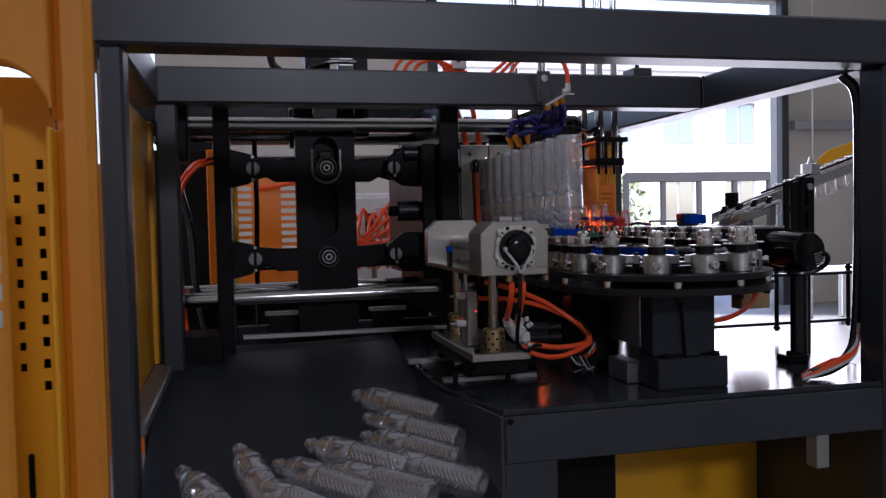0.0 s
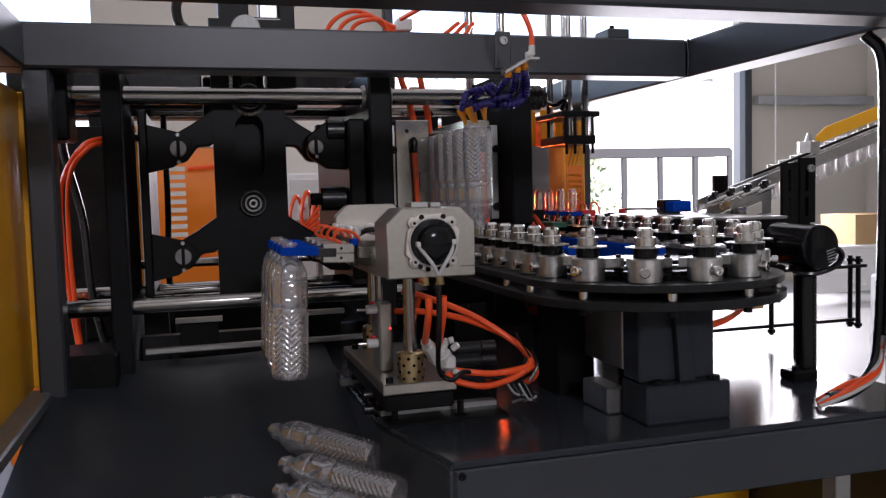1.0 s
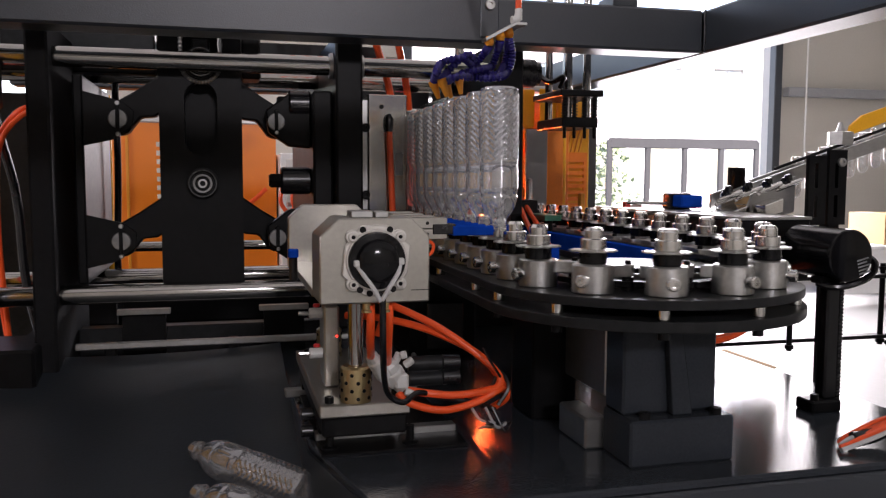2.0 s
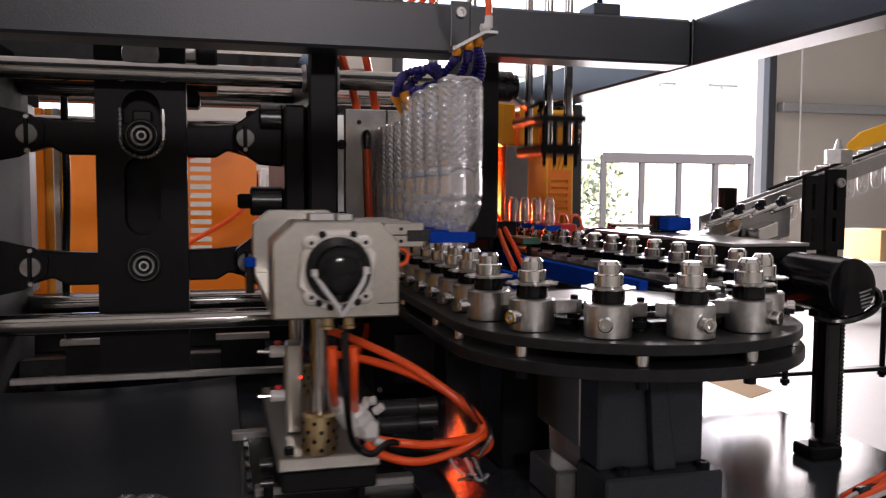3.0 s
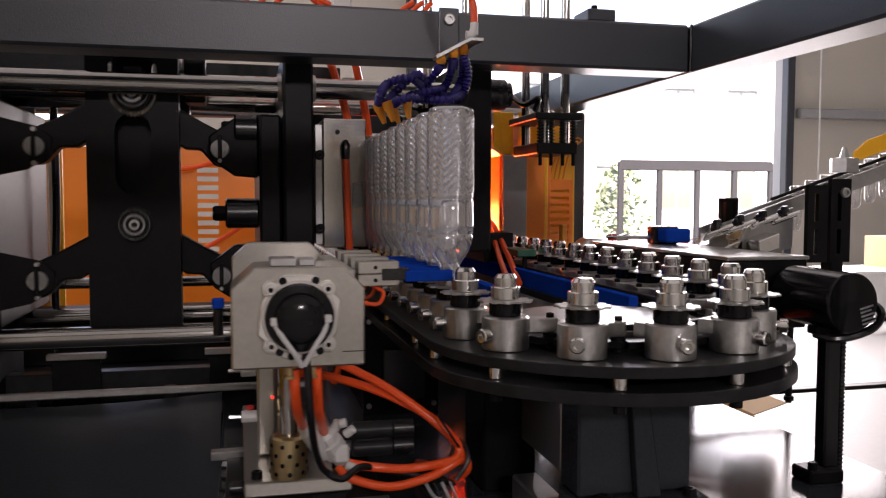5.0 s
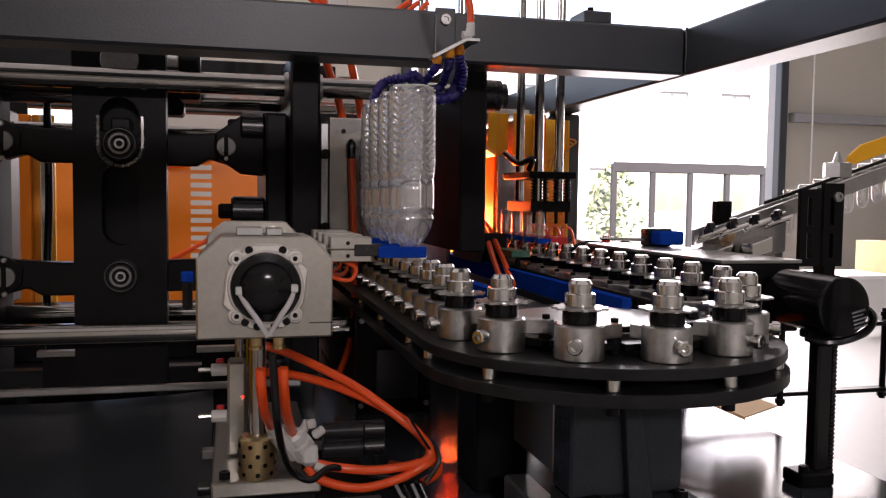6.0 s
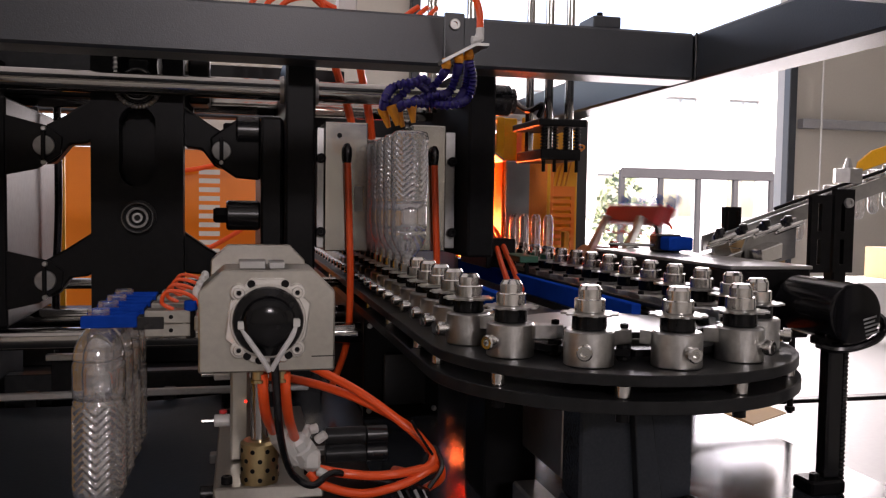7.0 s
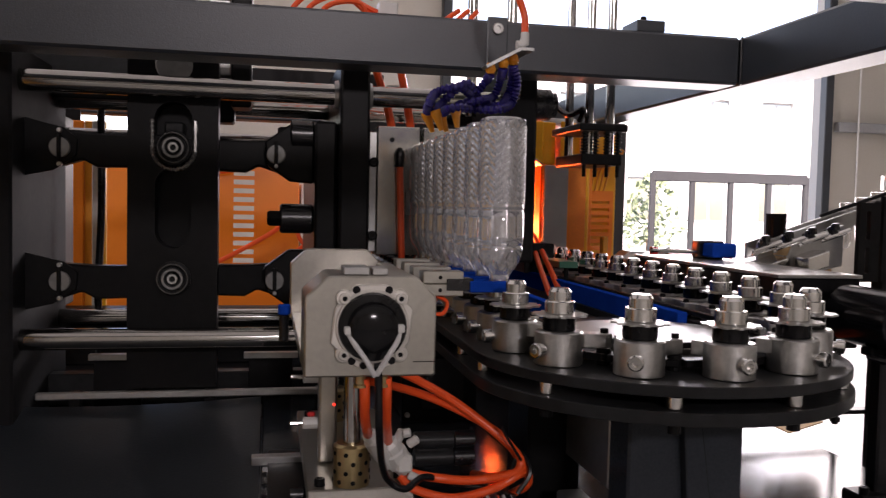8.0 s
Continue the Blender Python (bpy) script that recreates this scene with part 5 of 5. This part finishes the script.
for k in range(5):
    bm = box(0.009, 0.031 - 0.004 * (k % 2), -0.034 + 0.0055 * k, -0.0315 + 0.0055 * k, 0.0003, 0.0008, 0)
    bm.transform(face @ pose(0, 0, 0, 0, 0, 14))
    part("print_bar", bm, GREY_FRAME, can)

# ---- preform feed rail ----
feed = thing("preform_feed_rail", (1.6, 2.3, TABLE), "sloping steel feed rail for preforms with clamp bars", "feed rail")


def slope(x):
    return 1.288 + (x - 1.37) * 0.325


for y in (2.1, 2.138):
    part("rail", prism([(1.30, slope(1.30)), (2.7, slope(2.7)), (2.7, slope(2.7) + 0.03), (1.30, slope(1.30) + 0.03)], y - 0.004, y + 0.004, "y", bev=0.001), GALVANISED, feed)
part("top_rod", rod((1.43, 2.10, slope(1.43) + 0.042), (2.7, 2.10, slope(2.7) + 0.042), 0.0035, 12), BLACK, feed)
for x, dy in ((1.255, 0.0), (1.305, 0.045), (1.35, 0.0)):
    part("stop_block", prism([(x - 0.022, slope(x) - 0.032), (x + 0.02, slope(x) - 0.02), (x + 0.02, slope(x) + 0.008), (x - 0.022, slope(x) - 0.006)], 1.985 + dy, 2.10, "y"), STEEL, feed)
for i in range(4):
    for j in range(3):
        x = 1.25 + 0.045 * i + 0.022 * j
        y = 1.99 + 0.04 * j
        z = 1.292 + 0.17 * (x - 1.245) - 0.01 * j
        part("clamp_knob", lathe((x, y, z), (x - 0.004, y, z + 0.022), [(0, 0.003), (0.01, 0.003), (0.01, 0.0075), (0.02, 0.0075), (0.022, 0.005)], 10), BLACK_PLASTIC, feed)
        part("clamp_bar", rod((x - 0.024, y, z - 0.006), (x + 0.028, y, z + 0.011), 0.0035, 8), STEEL, feed)
part("end_plate", prism([(1.30, 1.23), (1.43, 1.26), (1.43, 1.335), (1.33, 1.30)], 2.03, 2.037, "y"), GALVANISED, feed)
part("block_stand", box(1.33, 1.42, 2.045, 2.095, 1.03, 1.29, 0.002), CARDBOARD, feed)
for x0 in (1.43, 1.478):
    part("slotted_bracket", slotted(x0, x0 + 0.042, 1.235, 1.375 + 0.012 * (x0 > 1.45), [(x0 + 0.014, x0 + 0.022, 1.25, 1.295), (x0 + 0.014, x0 + 0.022, 1.31, 1.36)], 1.99, 2.0, "y"), BLACK, feed)
part("bracket_bolt", hexbolt((1.505, 1.9895, 1.362), (0, -1, 0), 0.009, 0.006), GALVANISED, feed)
part("post", box(1.488, 1.518, 2.0015, 2.03, 0.0, 1.38, 0.003), BLACK, feed)
part("slotted_bracket", slotted(1.328, 1.366, 1.28, 1.352, [(1.334, 1.339, 1.29, 1.344), (1.355, 1.360, 1.29, 1.344)], 2.11, 2.118, "y"), BLACK, feed)
part("star_knob", lathe((1.60, 2.11, slope(1.6) + 0.04), (1.60, 2.11, slope(1.6) + 0.1), [(0, 0.028), (0.028, 0.028), (0.03, 0.01), (0.04, 0.007), (0.05, 0.004)], 6), GALVANISED, feed)
part("yellow_guide", prism([(1.655, slope(1.655) + 0.045), (2.1, slope(2.1) + 0.045), (2.1, slope(2.1) + 0.08), (1.69, slope(1.69) + 0.08), (1.66, slope(1.66) + 0.066)], 2.15, 2.158, "y", bev=0.001), YELLOW, feed)
part("stay", box(1.2, 1.70, 2.05, 2.075, 0.98, 0.988, 0.002), BLACK, feed)
part("base_bar", box(1.3, 1.70, 2.02, 2.045, 1.117, 1.125, 0.002), BLACK, feed)
for x, y in ((1.685, 2.062), (1.685, 2.035), (1.44, 2.045)):
    part("stay_post", rod((x, y, 0.965), (x, y, 1.145), 0.006, 12), BLACK, feed)
    for z in (0.97, 1.13):
        part("stay_nut", lathe((x, y, z), (x, y, z + 0.008), [(0, 0.01), (0.008, 0.01)], 6), BLACK, feed)
for i in range(26):
    x = 1.50 + 0.034 * i
    p = preform("clear preform hanging in the feed rail")
    p.matrix_basis = pose(x, 2.119, slope(x) + 0.028, 180, 0, 0)

tray = thing("preform_tray", (1.46, 2.45, 0.0), "steel tray under the waiting preforms", "tray")
part("floor_plate", box(1.36, 1.57, 2.30, 2.61, 1.145, 1.152, 0.001), GALVANISED, tray)
part("leg", box(1.45, 1.48, 2.44, 2.47, 0.0, 1.1445, 0.002), BLACK, tray)

red_loop = thing("air_hose_loop", (1.2, 2.0, 1.1), "red air hoses looping under the chain guard", "air hose")
part("air_hose", hose([(1.08, 1.95, 1.04), (1.14, 1.93, 1.02), (1.22, 1.92, 1.03), (1.30, 1.94, 1.07), (1.35, 1.98, 1.14), (1.38, 2.05, 1.22)], 0.006, 8), RED_HOSE, red_loop)
part("air_hose", hose([(1.06, 1.97, 1.035), (1.15, 1.96, 1.015), (1.25, 1.95, 1.03), (1.32, 1.98, 1.06), (1.36, 2.02, 1.11), (1.40, 2.1, 1.2)], 0.006, 8), RED_HOSE, red_loop)

# conduit and wires by the right-hand post
loom = thing("cable_conduit", (1.25, 1.5, TABLE), "thick black conduit with red and black wires", "conduit")
part("conduit", hose([(1.262, 1.56, 1.585), (1.281, 1.54, 1.54), (1.284, 1.537, 1.4), (1.282, 1.537, 1.2), (1.277, 1.54, 1.04), (1.25, 1.53, 0.988), (1.20, 1.522, 0.964), (1.15, 1.517, 0.957)], 0.011, 10, 10, ribs=0.05), BLACK_PLASTIC, loom)
for k in range(7):
    part("wire", hose([(1.275, 1.528, 1.02 + 0.006 * k), (1.25 + 0.002 * k, 1.515 + 0.002 * k, 0.988 + 0.006 * (k % 4)), (1.20, 1.505 + 0.004 * k, 0.97 + 0.005 * (k % 3)), (1.15, 1.502 + 0.005 * k, 0.957 + 0.004 * (k % 2)), (1.115 + 0.004 * k, 1.498 + 0.006 * k, 0.951)], 0.0034, 6), RED_HOSE if k % 3 else WIRE, loom)

# wiring at the left of the clamp and above it
left = thing("clamp_hoses", (-0.08, 1.95, 1.3), "red hoses beside the black cable at the clamp", "hose")
part("red_hose", hose([(0.0, 1.99, 1.445), (-0.005, 1.93, 1.45), (-0.02, 1.88, 1.447), (-0.05, 1.86, 1.435), (-0.085, 1.86, 1.38), (-0.092, 1.86, 1.25), (-0.085, 1.86, 1.1), (-0.08, 1.86, 1.03)], 0.0048, 10), RED_HOSE, left)
part("red_hose", hose([(-0.005, 1.99, 1.46), (-0.01, 1.93, 1.463), (-0.025, 1.89, 1.457), (-0.06, 1.87, 1.44), (-0.1, 1.87, 1.37), (-0.105, 1.87, 1.25), (-0.095, 1.87, 1.12), (-0.085, 1.87, 1.03)], 0.0048, 10), RED_HOSE, left)
part("black_cable", hose([(-0.09, 1.92, 1.56), (-0.1, 1.9, 1.45), (-0.07, 1.9, 1.3), (-0.06, 1.9, 1.15), (-0.04, 1.9, 1.04)], 0.008, 10), BLACK_PLASTIC, left)
part("white_wire", hose([(-0.14, 2.0, 1.583), (-0.11, 1.98, 1.565), (-0.06, 1.98, 1.566), (-0.03, 2.0, 1.583)], 0.003, 8), WIRE, left)

set_back(left)
left.location += Vector((0.02, 0.36, 0))

topgear = thing("top_cylinder", (0.55, 2.5, 1.6), "black top cylinder with orange-red hoses on the frame", "cylinder")
part("body", box(0.19, 0.26, 2.4, 2.5, 1.54, 1.95, 0.004), BLACK, topgear)
part("body", box(0.33, 0.37, 2.42, 2.5, 1.54, 1.95, 0.004), BLACK, topgear)
part("sleeve", box(0.285, 0.33, 2.42, 2.46, 1.60, 1.95, 0.003), GALVANISED, topgear)
part("rod", rod((0.84, 2.5, 1.55), (0.84, 2.5, 2.05), 0.012, 16), CHROME, topgear)
part("rod", rod((0.93, 2.5, 1.55), (0.93, 2.5, 2.05), 0.012, 16), CHROME, topgear)
part("elbow_hose", hose([(0.13, 2.45, 1.72), (0.10, 2.45, 1.75), (0.10, 2.45, 1.80), (0.14, 2.45, 1.84)], 0.012, 10), BLACK_PLASTIC, topgear)
part("black_hose", hose([(0.16, 2.4, 1.70), (0.24, 2.38, 1.74), (0.33, 2.38, 1.745)], 0.007, 8), BLACK_PLASTIC, topgear)
for k in range(3):
    part("air_hose", hose([(0.44 + 0.03 * k, 2.4, 1.66), (0.45 + 0.03 * k, 2.4, 1.74), (0.52 + 0.03 * k, 2.41, 1.78 - 0.01 * k), (0.62, 2.42, 1.745 - 0.012 * k), (0.72 + 0.03 * k, 2.44, 1.72), (0.80 + 0.02 * k, 2.46, 1.77)], 0.0055, 8), RED_HOSE, topgear)
part("air_hose", hose([(0.58, 2.35, 1.72), (0.61, 2.35, 1.62), (0.64, 2.36, 1.53), (0.66, 2.38, 1.44)], 0.008, 8), RED_HOSE, topgear)
part("air_hose", hose([(0.64, 2.35, 1.72), (0.66, 2.35, 1.62), (0.68, 2.36, 1.53), (0.69, 2.38, 1.48)], 0.008, 8), RED_HOSE, topgear)
part("marked_plate", box(0.635, 0.665, 2.355, 2.36, 1.545, 1.59, 0.001), PALE, topgear)
part("tee", box(0.62, 0.66, 2.40, 2.44, 1.735, 1.765, 0.003), PALE, topgear)

# clutter of valves seen through the clamp
valves = thing("valve_bank", (0.7, 4.3, 1.0), "bank of pale air valves with red hoses behind the clamp", "valve bank")
part("stand", box(0.66, 0.69, 4.36, 4.4, 0.0, 1.2, 0.003), GALVANISED, valves)
part("rail", box(0.56, 0.98, 4.30, 4.36, 1.20, 1.22, 0.002), GALVANISED, valves)
for k in range(8):
    x = 0.575 + 0.05 * k
    part("valve", box(x, x + 0.038, 4.28, 4.34, 1.2205, 1.30 + 0.03 * (k % 3), 0.003), (PALE, BLACK_PLASTIC, PALE, RED)[k % 4], valves)
    part("air_hose", hose([(x + 0.02, 4.28, 1.27), (x - 0.02, 4.22, 1.33 + 0.02 * (k % 2)), (x - 0.05, 4.2, 1.22), (x + 0.03, 4.22, 1.12), (x + 0.01, 4.3, 1.05)], 0.009, 8), RED_HOSE, valves)
for k in range(4):
    part("air_hose", hose([(0.52, 4.24, 1.06 + 0.03 * k), (0.62, 4.2, 1.17 + 0.02 * k), (0.74, 4.2, 1.2 + 0.06 * k), (0.84, 4.22, 1.38 + 0.03 * k), (0.86, 4.25, 1.5)], 0.009, 8), RED_HOSE, valves)
rack = thing("pale_control_cabinet", (0.8, 4.9, 0.0), "pale sheet-metal control cabinet behind the valves", "cabinet")
part("body", box(0.565, 1.25, 4.8, 5.3, 0.0, 1.45, 0.006), WHITE, rack)
part("door", box(0.59, 1.2, 4.788, 4.7995, 0.1, 1.42, 0.003), PALE, rack)

# under the table and on the hall floor


def carton(x, y, w, dp, h, label, flaps=True, z0=0.0):
    k = thing("cardboard_carton", (x, y, 0), label, "carton", "cartons")
    for x0, x1, y0, y1 in ((x, x + w, y, y + 0.005), (x, x + w, y + dp - 0.005, y + dp), (x, x + 0.005, y + 0.006, y + dp - 0.006), (x + w - 0.005, x + w, y + 0.006, y + dp - 0.006)):
        part("side", box(x0, x1, y0, y1, z0, h, 0), CARDBOARD, k)
    part("bottom", box(x + 0.006, x + w - 0.006, y + 0.006, y + dp - 0.006, z0 + 0.002, z0 + 0.006, 0), CARDBOARD, k)
    if flaps:
        part("flap", prism([(x - 0.005, h), (x - 0.005, h + 0.005), (x - 0.16, h + 0.08), (x - 0.16, h + 0.075)], y + 0.006, y + dp, "y", bev=0), CARDBOARD, k)
        part("flap", prism([(x + w, h), (x + w, h + 0.005), (x + w + 0.17, h + 0.05), (x + w + 0.17, h + 0.045)], y + 0.006, y + dp, "y", bev=0), CARDBOARD, k)
    else:
        part("lid", box(x, x + w, y, y + dp, h + 0.001, h + 0.007, 0), CARDBOARD, k)


carton(2.2, 4.0, 0.5, 0.45, 0.37, "open brown cardboard carton on the hall floor")
carton(7.2, 8.1, 0.7, 0.55, 0.95, "closed brown carton on the work bench", False, 0.62)
bench = thing("work_bench", (7.3, 8.3, 0), "white sheet-metal work bench with cartons on it", "bench")
part("bench_top", box(6.47, 8.6, 8.0, 8.75, 0.58, 0.62, 0.006), WHITE, bench)
part("front_panel", box(6.52, 8.55, 8.06, 8.09, 0.1, 0.579, 0.004), WHITE, bench)
for x in (6.55, 8.5):
    for y in (8.12, 8.66):
        part("leg", box(x - 0.025, x + 0.025, y - 0.025, y + 0.025, 0.0, 0.579, 0.003), GREY_FRAME, bench)
hopper = thing("white_hopper_machine", (5.1, 4.9, 0), "white sheet-metal cabinet of another machine", "machine")
part("body", box(5.05, 5.8, 4.6, 5.6, 0, 0.62, 0.02), WHITE, hopper)
part("hood", prism([(5.1, 0.62), (5.7, 0.62), (5.5, 0.72), (5.2, 0.72)], 4.7, 5.5, "y", bev=0.01), WHITE, hopper)
part("yellow_label", box(5.07, 5.18, 4.59, 4.599, 0.4, 0.58, 0.001), YELLOW, hopper)
part("blue_label", box(5.22, 5.36, 4.59, 4.599, 0.45, 0.58, 0.001), BLUE, hopper)
under = thing("orange_inner_panel", (1.0, 2.1, 0), "orange painted panel inside the table cabinet", "panel")
part("sheet", box(0.80, 1.344, 2.0, 2.01, 0.1, 0.90, 0.002), YELLOW, under)
part("bracket", box(1.13, 1.16, 1.475, 1.51, 0.77, 0.845, 0.002), GALVANISED, under)


# ---- what moves ----
PERIOD = 2.85
STARTS = (0.0, 2.85, 5.70)


def ramp_at(t, table):
    """Smooth value at t from rows of (time, value)."""
    if t <= table[0][0]:
        return table[0][1]
    for (a, u), (b, v) in zip(table, table[1:]):
        if t <= b:
            return u + (v - u) * (t - a) / (b - a)
    return table[-1][1]


def cyclic(table):
    """The rows of one cycle laid out over the clip."""
    out = []
    for c in (-PERIOD, *STARTS, 8.55):
        out += [(c + a, v) for a, v in table]
    out.sort(key=lambda r: r[0])
    return out


SHIFT = [(0.1, 1), (0.2, 0.7), (0.26, 0.35), (0.32, 0.1), (0.4, 0), (1.93, 0), (2.05, 0.25), (2.2, 0.85), (2.32, 1),
         (2.93, 1), (3.0, 0.63), (3.03, 0.42), (3.06, 0.24), (3.1, 0.07), (3.14, 0), (4.8, 0), (4.92, 0.25), (5.05, 0.85), (5.17, 1),
         (5.74, 1), (5.8, 0.65), (5.84, 0.3), (5.9, 0.2), (6.0, 0.12), (6.15, 0), (7.68, 0), (7.78, 0.15), (7.82, 0.4), (7.87, 0.85), (7.93, 1)]
LIFT = cyclic([(-0.06, 0), (0.1, 1), (0.98, 1), (1.22, 0)])
SPIN = cyclic([(0.58, 0), (0.65, 15), (0.7, 36), (0.75, 62), (0.8, 102), (0.85, 138), (0.9, 163), (0.95, 176), (1.05, 180), (1.55, 180), (1.6, 168), (1.65, 150), (1.7, 128), (1.75, 100), (1.8, 64), (1.85, 34), (1.9, 12), (1.97, 0)])
CHAIN = [(0, 0)] + [(c + a, 4 * (n + v)) for n, c in enumerate(STARTS) for a, v in ((1.42, 0), (1.5, 0.03), (1.6, 0.15), (1.95, 0.8), (2.08, 0.96), (2.17, 1))]
OPEN = cyclic([(0.6, 0), (0.66, 0.2), (0.76, 0.9), (0.82, 1), (2.12, 1), (2.18, 0.75), (2.26, 0.15), (2.32, 0)])
SWING = cyclic([(-0.32, 162), (-0.25, 150), (-0.15, 90), (-0.06, 32), (0.02, 0), (1.05, 0), (1.13, 25), (1.2, 66), (1.26, 94), (1.32, 128), (1.42, 162)])
PRESS = cyclic([(0.12, 0), (0.28, 1), (0.82, 1), (1.0, 0)])
DROP = 1.41
TIMES = [i / 30 for i in range(241)]


def changing(*tables):
    """The frames' times at which something in the tables is under way, and both ends."""
    keep = [0.0]
    for a, b in zip(TIMES, TIMES[1:]):
        if any(abs(ramp_at(a, x) - ramp_at(b, x)) > 1e-6 for x in tables):
            keep += [a - 2 / 30, a - 1 / 30, a, b, b + 1 / 30, b + 2 / 30]
    return sorted({round(30 * t) / 30 for t in [*keep, 8.0] if 0 <= t <= 8.0})


def on_chain(q):
    """Place and outward heading on the loop, q pitches along the way."""
    q %= 2 * NSTR + 12
    far = YC + NSTR * PITCH
    if q < NSTR:
        return XC - RM, far - q * PITCH, 180.0
    if q < NSTR + 6:
        a = 180 + 30 * (q - NSTR)
        return XC + RM * math.cos(radians(a)), YC + RM * math.sin(radians(a)), a
    if q < 2 * NSTR + 6:
        return XC + RM, YC + (q - NSTR - 6) * PITCH, 0.0
    a = 30 * (q - 2 * NSTR - 6)
    return XC + RM * math.cos(radians(a)), far + RM * math.sin(radians(a)), a


def carriage(t):
    return 0.055 * ramp_at(t, SHIFT)


def lift(t):
    return 0.03 * ramp_at(t, LIFT) - 0.004


def arm_pose(t):
    return pose(HX + carriage(t), HY, HZ + lift(t)) @ pose(0, 0, 0, 0, -ramp_at(t, SPIN), 0)


def loader_pose(t):
    return pose(PX, PY, PZ) @ pose(0, 0, 0, 0, ramp_at(t, SWING), 0)


def bottle_rows(batch, i):
    """A bottle rides on the chain, is gripped, swung over, dropped, and slides down the chute."""
    q0 = 23 - 4 * batch - i
    grab = STARTS[batch] - 0.05 if batch < 3 else 99
    rng_ = random.Random(40 + 4 * batch + i)
    lean, roll, drift = (-6, 10, -14, 6)[i], (4, 24, -20, 12)[i] + rng_.uniform(-4, 4), (-0.1, 0.085, -0.095, 0.07)[i]
    rows_ = []
    for t in TIMES:
        x, y, a = on_chain(q0 + ramp_at(t, CHAIN))
        m = pose(x, y, 1.256, 0, 0, 0)
        if t > grab:
            drop = STARTS[batch] + DROP
            grip = pose(0.19, (YC + PITCH * (i + 1)) - HY, 0.0235)
            m = arm_pose(min(t, drop)) @ grip
            if t > drop:
                d = t - drop
                fall = min(0.5 * 9.8 * min(d, 0.15) ** 2, 0.11)
                slide = max(0.0, d - 0.13)
                run = min(0.5 * 7.5 * slide ** 2 + 0.35 * slide, 0.36 + 0.04 * i)
                tip = min(1.0, slide / 0.32)
                m = pose(drift * min(1.0, slide / 0.25), -run, -fall - 0.2 * run - 0.035 * tip) @ m @ pose(0, 0, 0.1) @ pose(0, 0, 0, -68 * tip, roll * tip, lean) @ pose(0, 0, -0.1)
        rows_.append((t, m))
    return rows_


def motions():
    for i, c in enumerate(carriers):
        ts = changing(CHAIN)
        rows_ = []
        for t in ts:
            x, y, a = on_chain(i + ramp_at(t, CHAIN))
            rows_.append((t, pose(x, y, 0, 0, 0, a)))
        walk(c, rows_)
    for b, batch in enumerate(batches):
        for i, ob in enumerate(batch):
            walk(ob, bottle_rows(b, i))
    # preforms: waiting, swung over, then riding on the chain
    for b, group in enumerate(fresh):
        start, lo = (-1.0, 0.0) if b == 0 else (STARTS[b] - 0.36, STARTS[b] + 0.03)
        for i, ob in enumerate(group):
            rows_ = []
            q = NSTR + 6 + 9 + i - 4 * b
            for t in TIMES:
                grip = pose(-0.175, YC + PITCH * (9 + i) - PY, 0.035)
                if t < lo:
                    m = loader_pose(start if t < start else t) @ grip
                    if t < start and b == 2:
                        m = pose(0.12 * min(1, max(0, (3.6 - t) / 0.8)), 0, 0) @ m
                else:
                    x, y, a = on_chain(q + ramp_at(t, CHAIN))
                    m = pose(x, y, 1.260)
                rows_.append((t, m))
            walk(ob, rows_)
    for i, ob in enumerate(older):
        walk(ob, [(t, pose(*on_chain(NSTR + 6 + 13 + i + ramp_at(t, CHAIN))[:2], 1.260)) for t in changing(CHAIN)])
    ts = changing(SHIFT)
    walk(base, [(t, pose(0.466 - 0.003 + carriage(t), 1.85, TABLE)) for t in ts])
    ts = changing(SHIFT, LIFT)
    walk(head, [(t, pose(HX + carriage(t), HY, HZ + lift(t))) for t in ts])
    walk(arm, [(t, arm_pose(t)) for t in changing(SHIFT, LIFT, SPIN)])
    ts = changing(OPEN)
    walk(platen, [(t, pose(*back((0.535 - 0.021 * ramp_at(t, OPEN), 2.18, 1.3)))) for t in ts])
    walk(mould_l, [(t, pose(*back((0.6165 - 0.021 * ramp_at(t, OPEN), 2.15, 1.37)))) for t in ts])
    walk(mould_r, [(t, pose(*back((0.682 + 0.053 * ramp_at(t, OPEN), 2.15, 1.37)))) for t in ts])
    walk(cross, [(t, pose(*back((0.26 + 0.012 * ramp_at(t, OPEN), 2.1, 1.325 + 0.097 * ramp_at(t, OPEN))))) for t in ts])
    walk(pivots, [(t, pose(*back((0.26 + 0.012 * ramp_at(t, OPEN) - 0.165 * math.cos(math.asin(0.097 * ramp_at(t, OPEN) / 0.165)), 2.06, 1.325)))) for t in ts])
    for ob, sx, z in links:
        rows_ = []
        for t in ts:
            o = ramp_at(t, OPEN)
            cx = 0.26 + 0.012 * o
            if sx < 0:
                rise = math.asin(0.097 * o / 0.165)
                rows_.append((t, pose(*back((cx - 0.165 * math.cos(rise), 2.074, z)), 0, -math.degrees(rise), 0)))
            else:
                px, dz = 0.421 - 0.021 * o, 0.097 * o
                ang = math.degrees(math.atan2(dz, px - cx))
                rows_.append((t, pose(*back((px, 2.115, z)), 0, ang, 0) @ pose(0, 0, 0, 0, 0, 180)))
        walk(ob, rows_)
    walk(loader, [(t, loader_pose(t)) for t in changing(SWING)])
    walk(press, [(t, pose(1.09, 2.42, 1.5 - 0.12 * ramp_at(t, PRESS))) for t in changing(PRESS)])


motions()
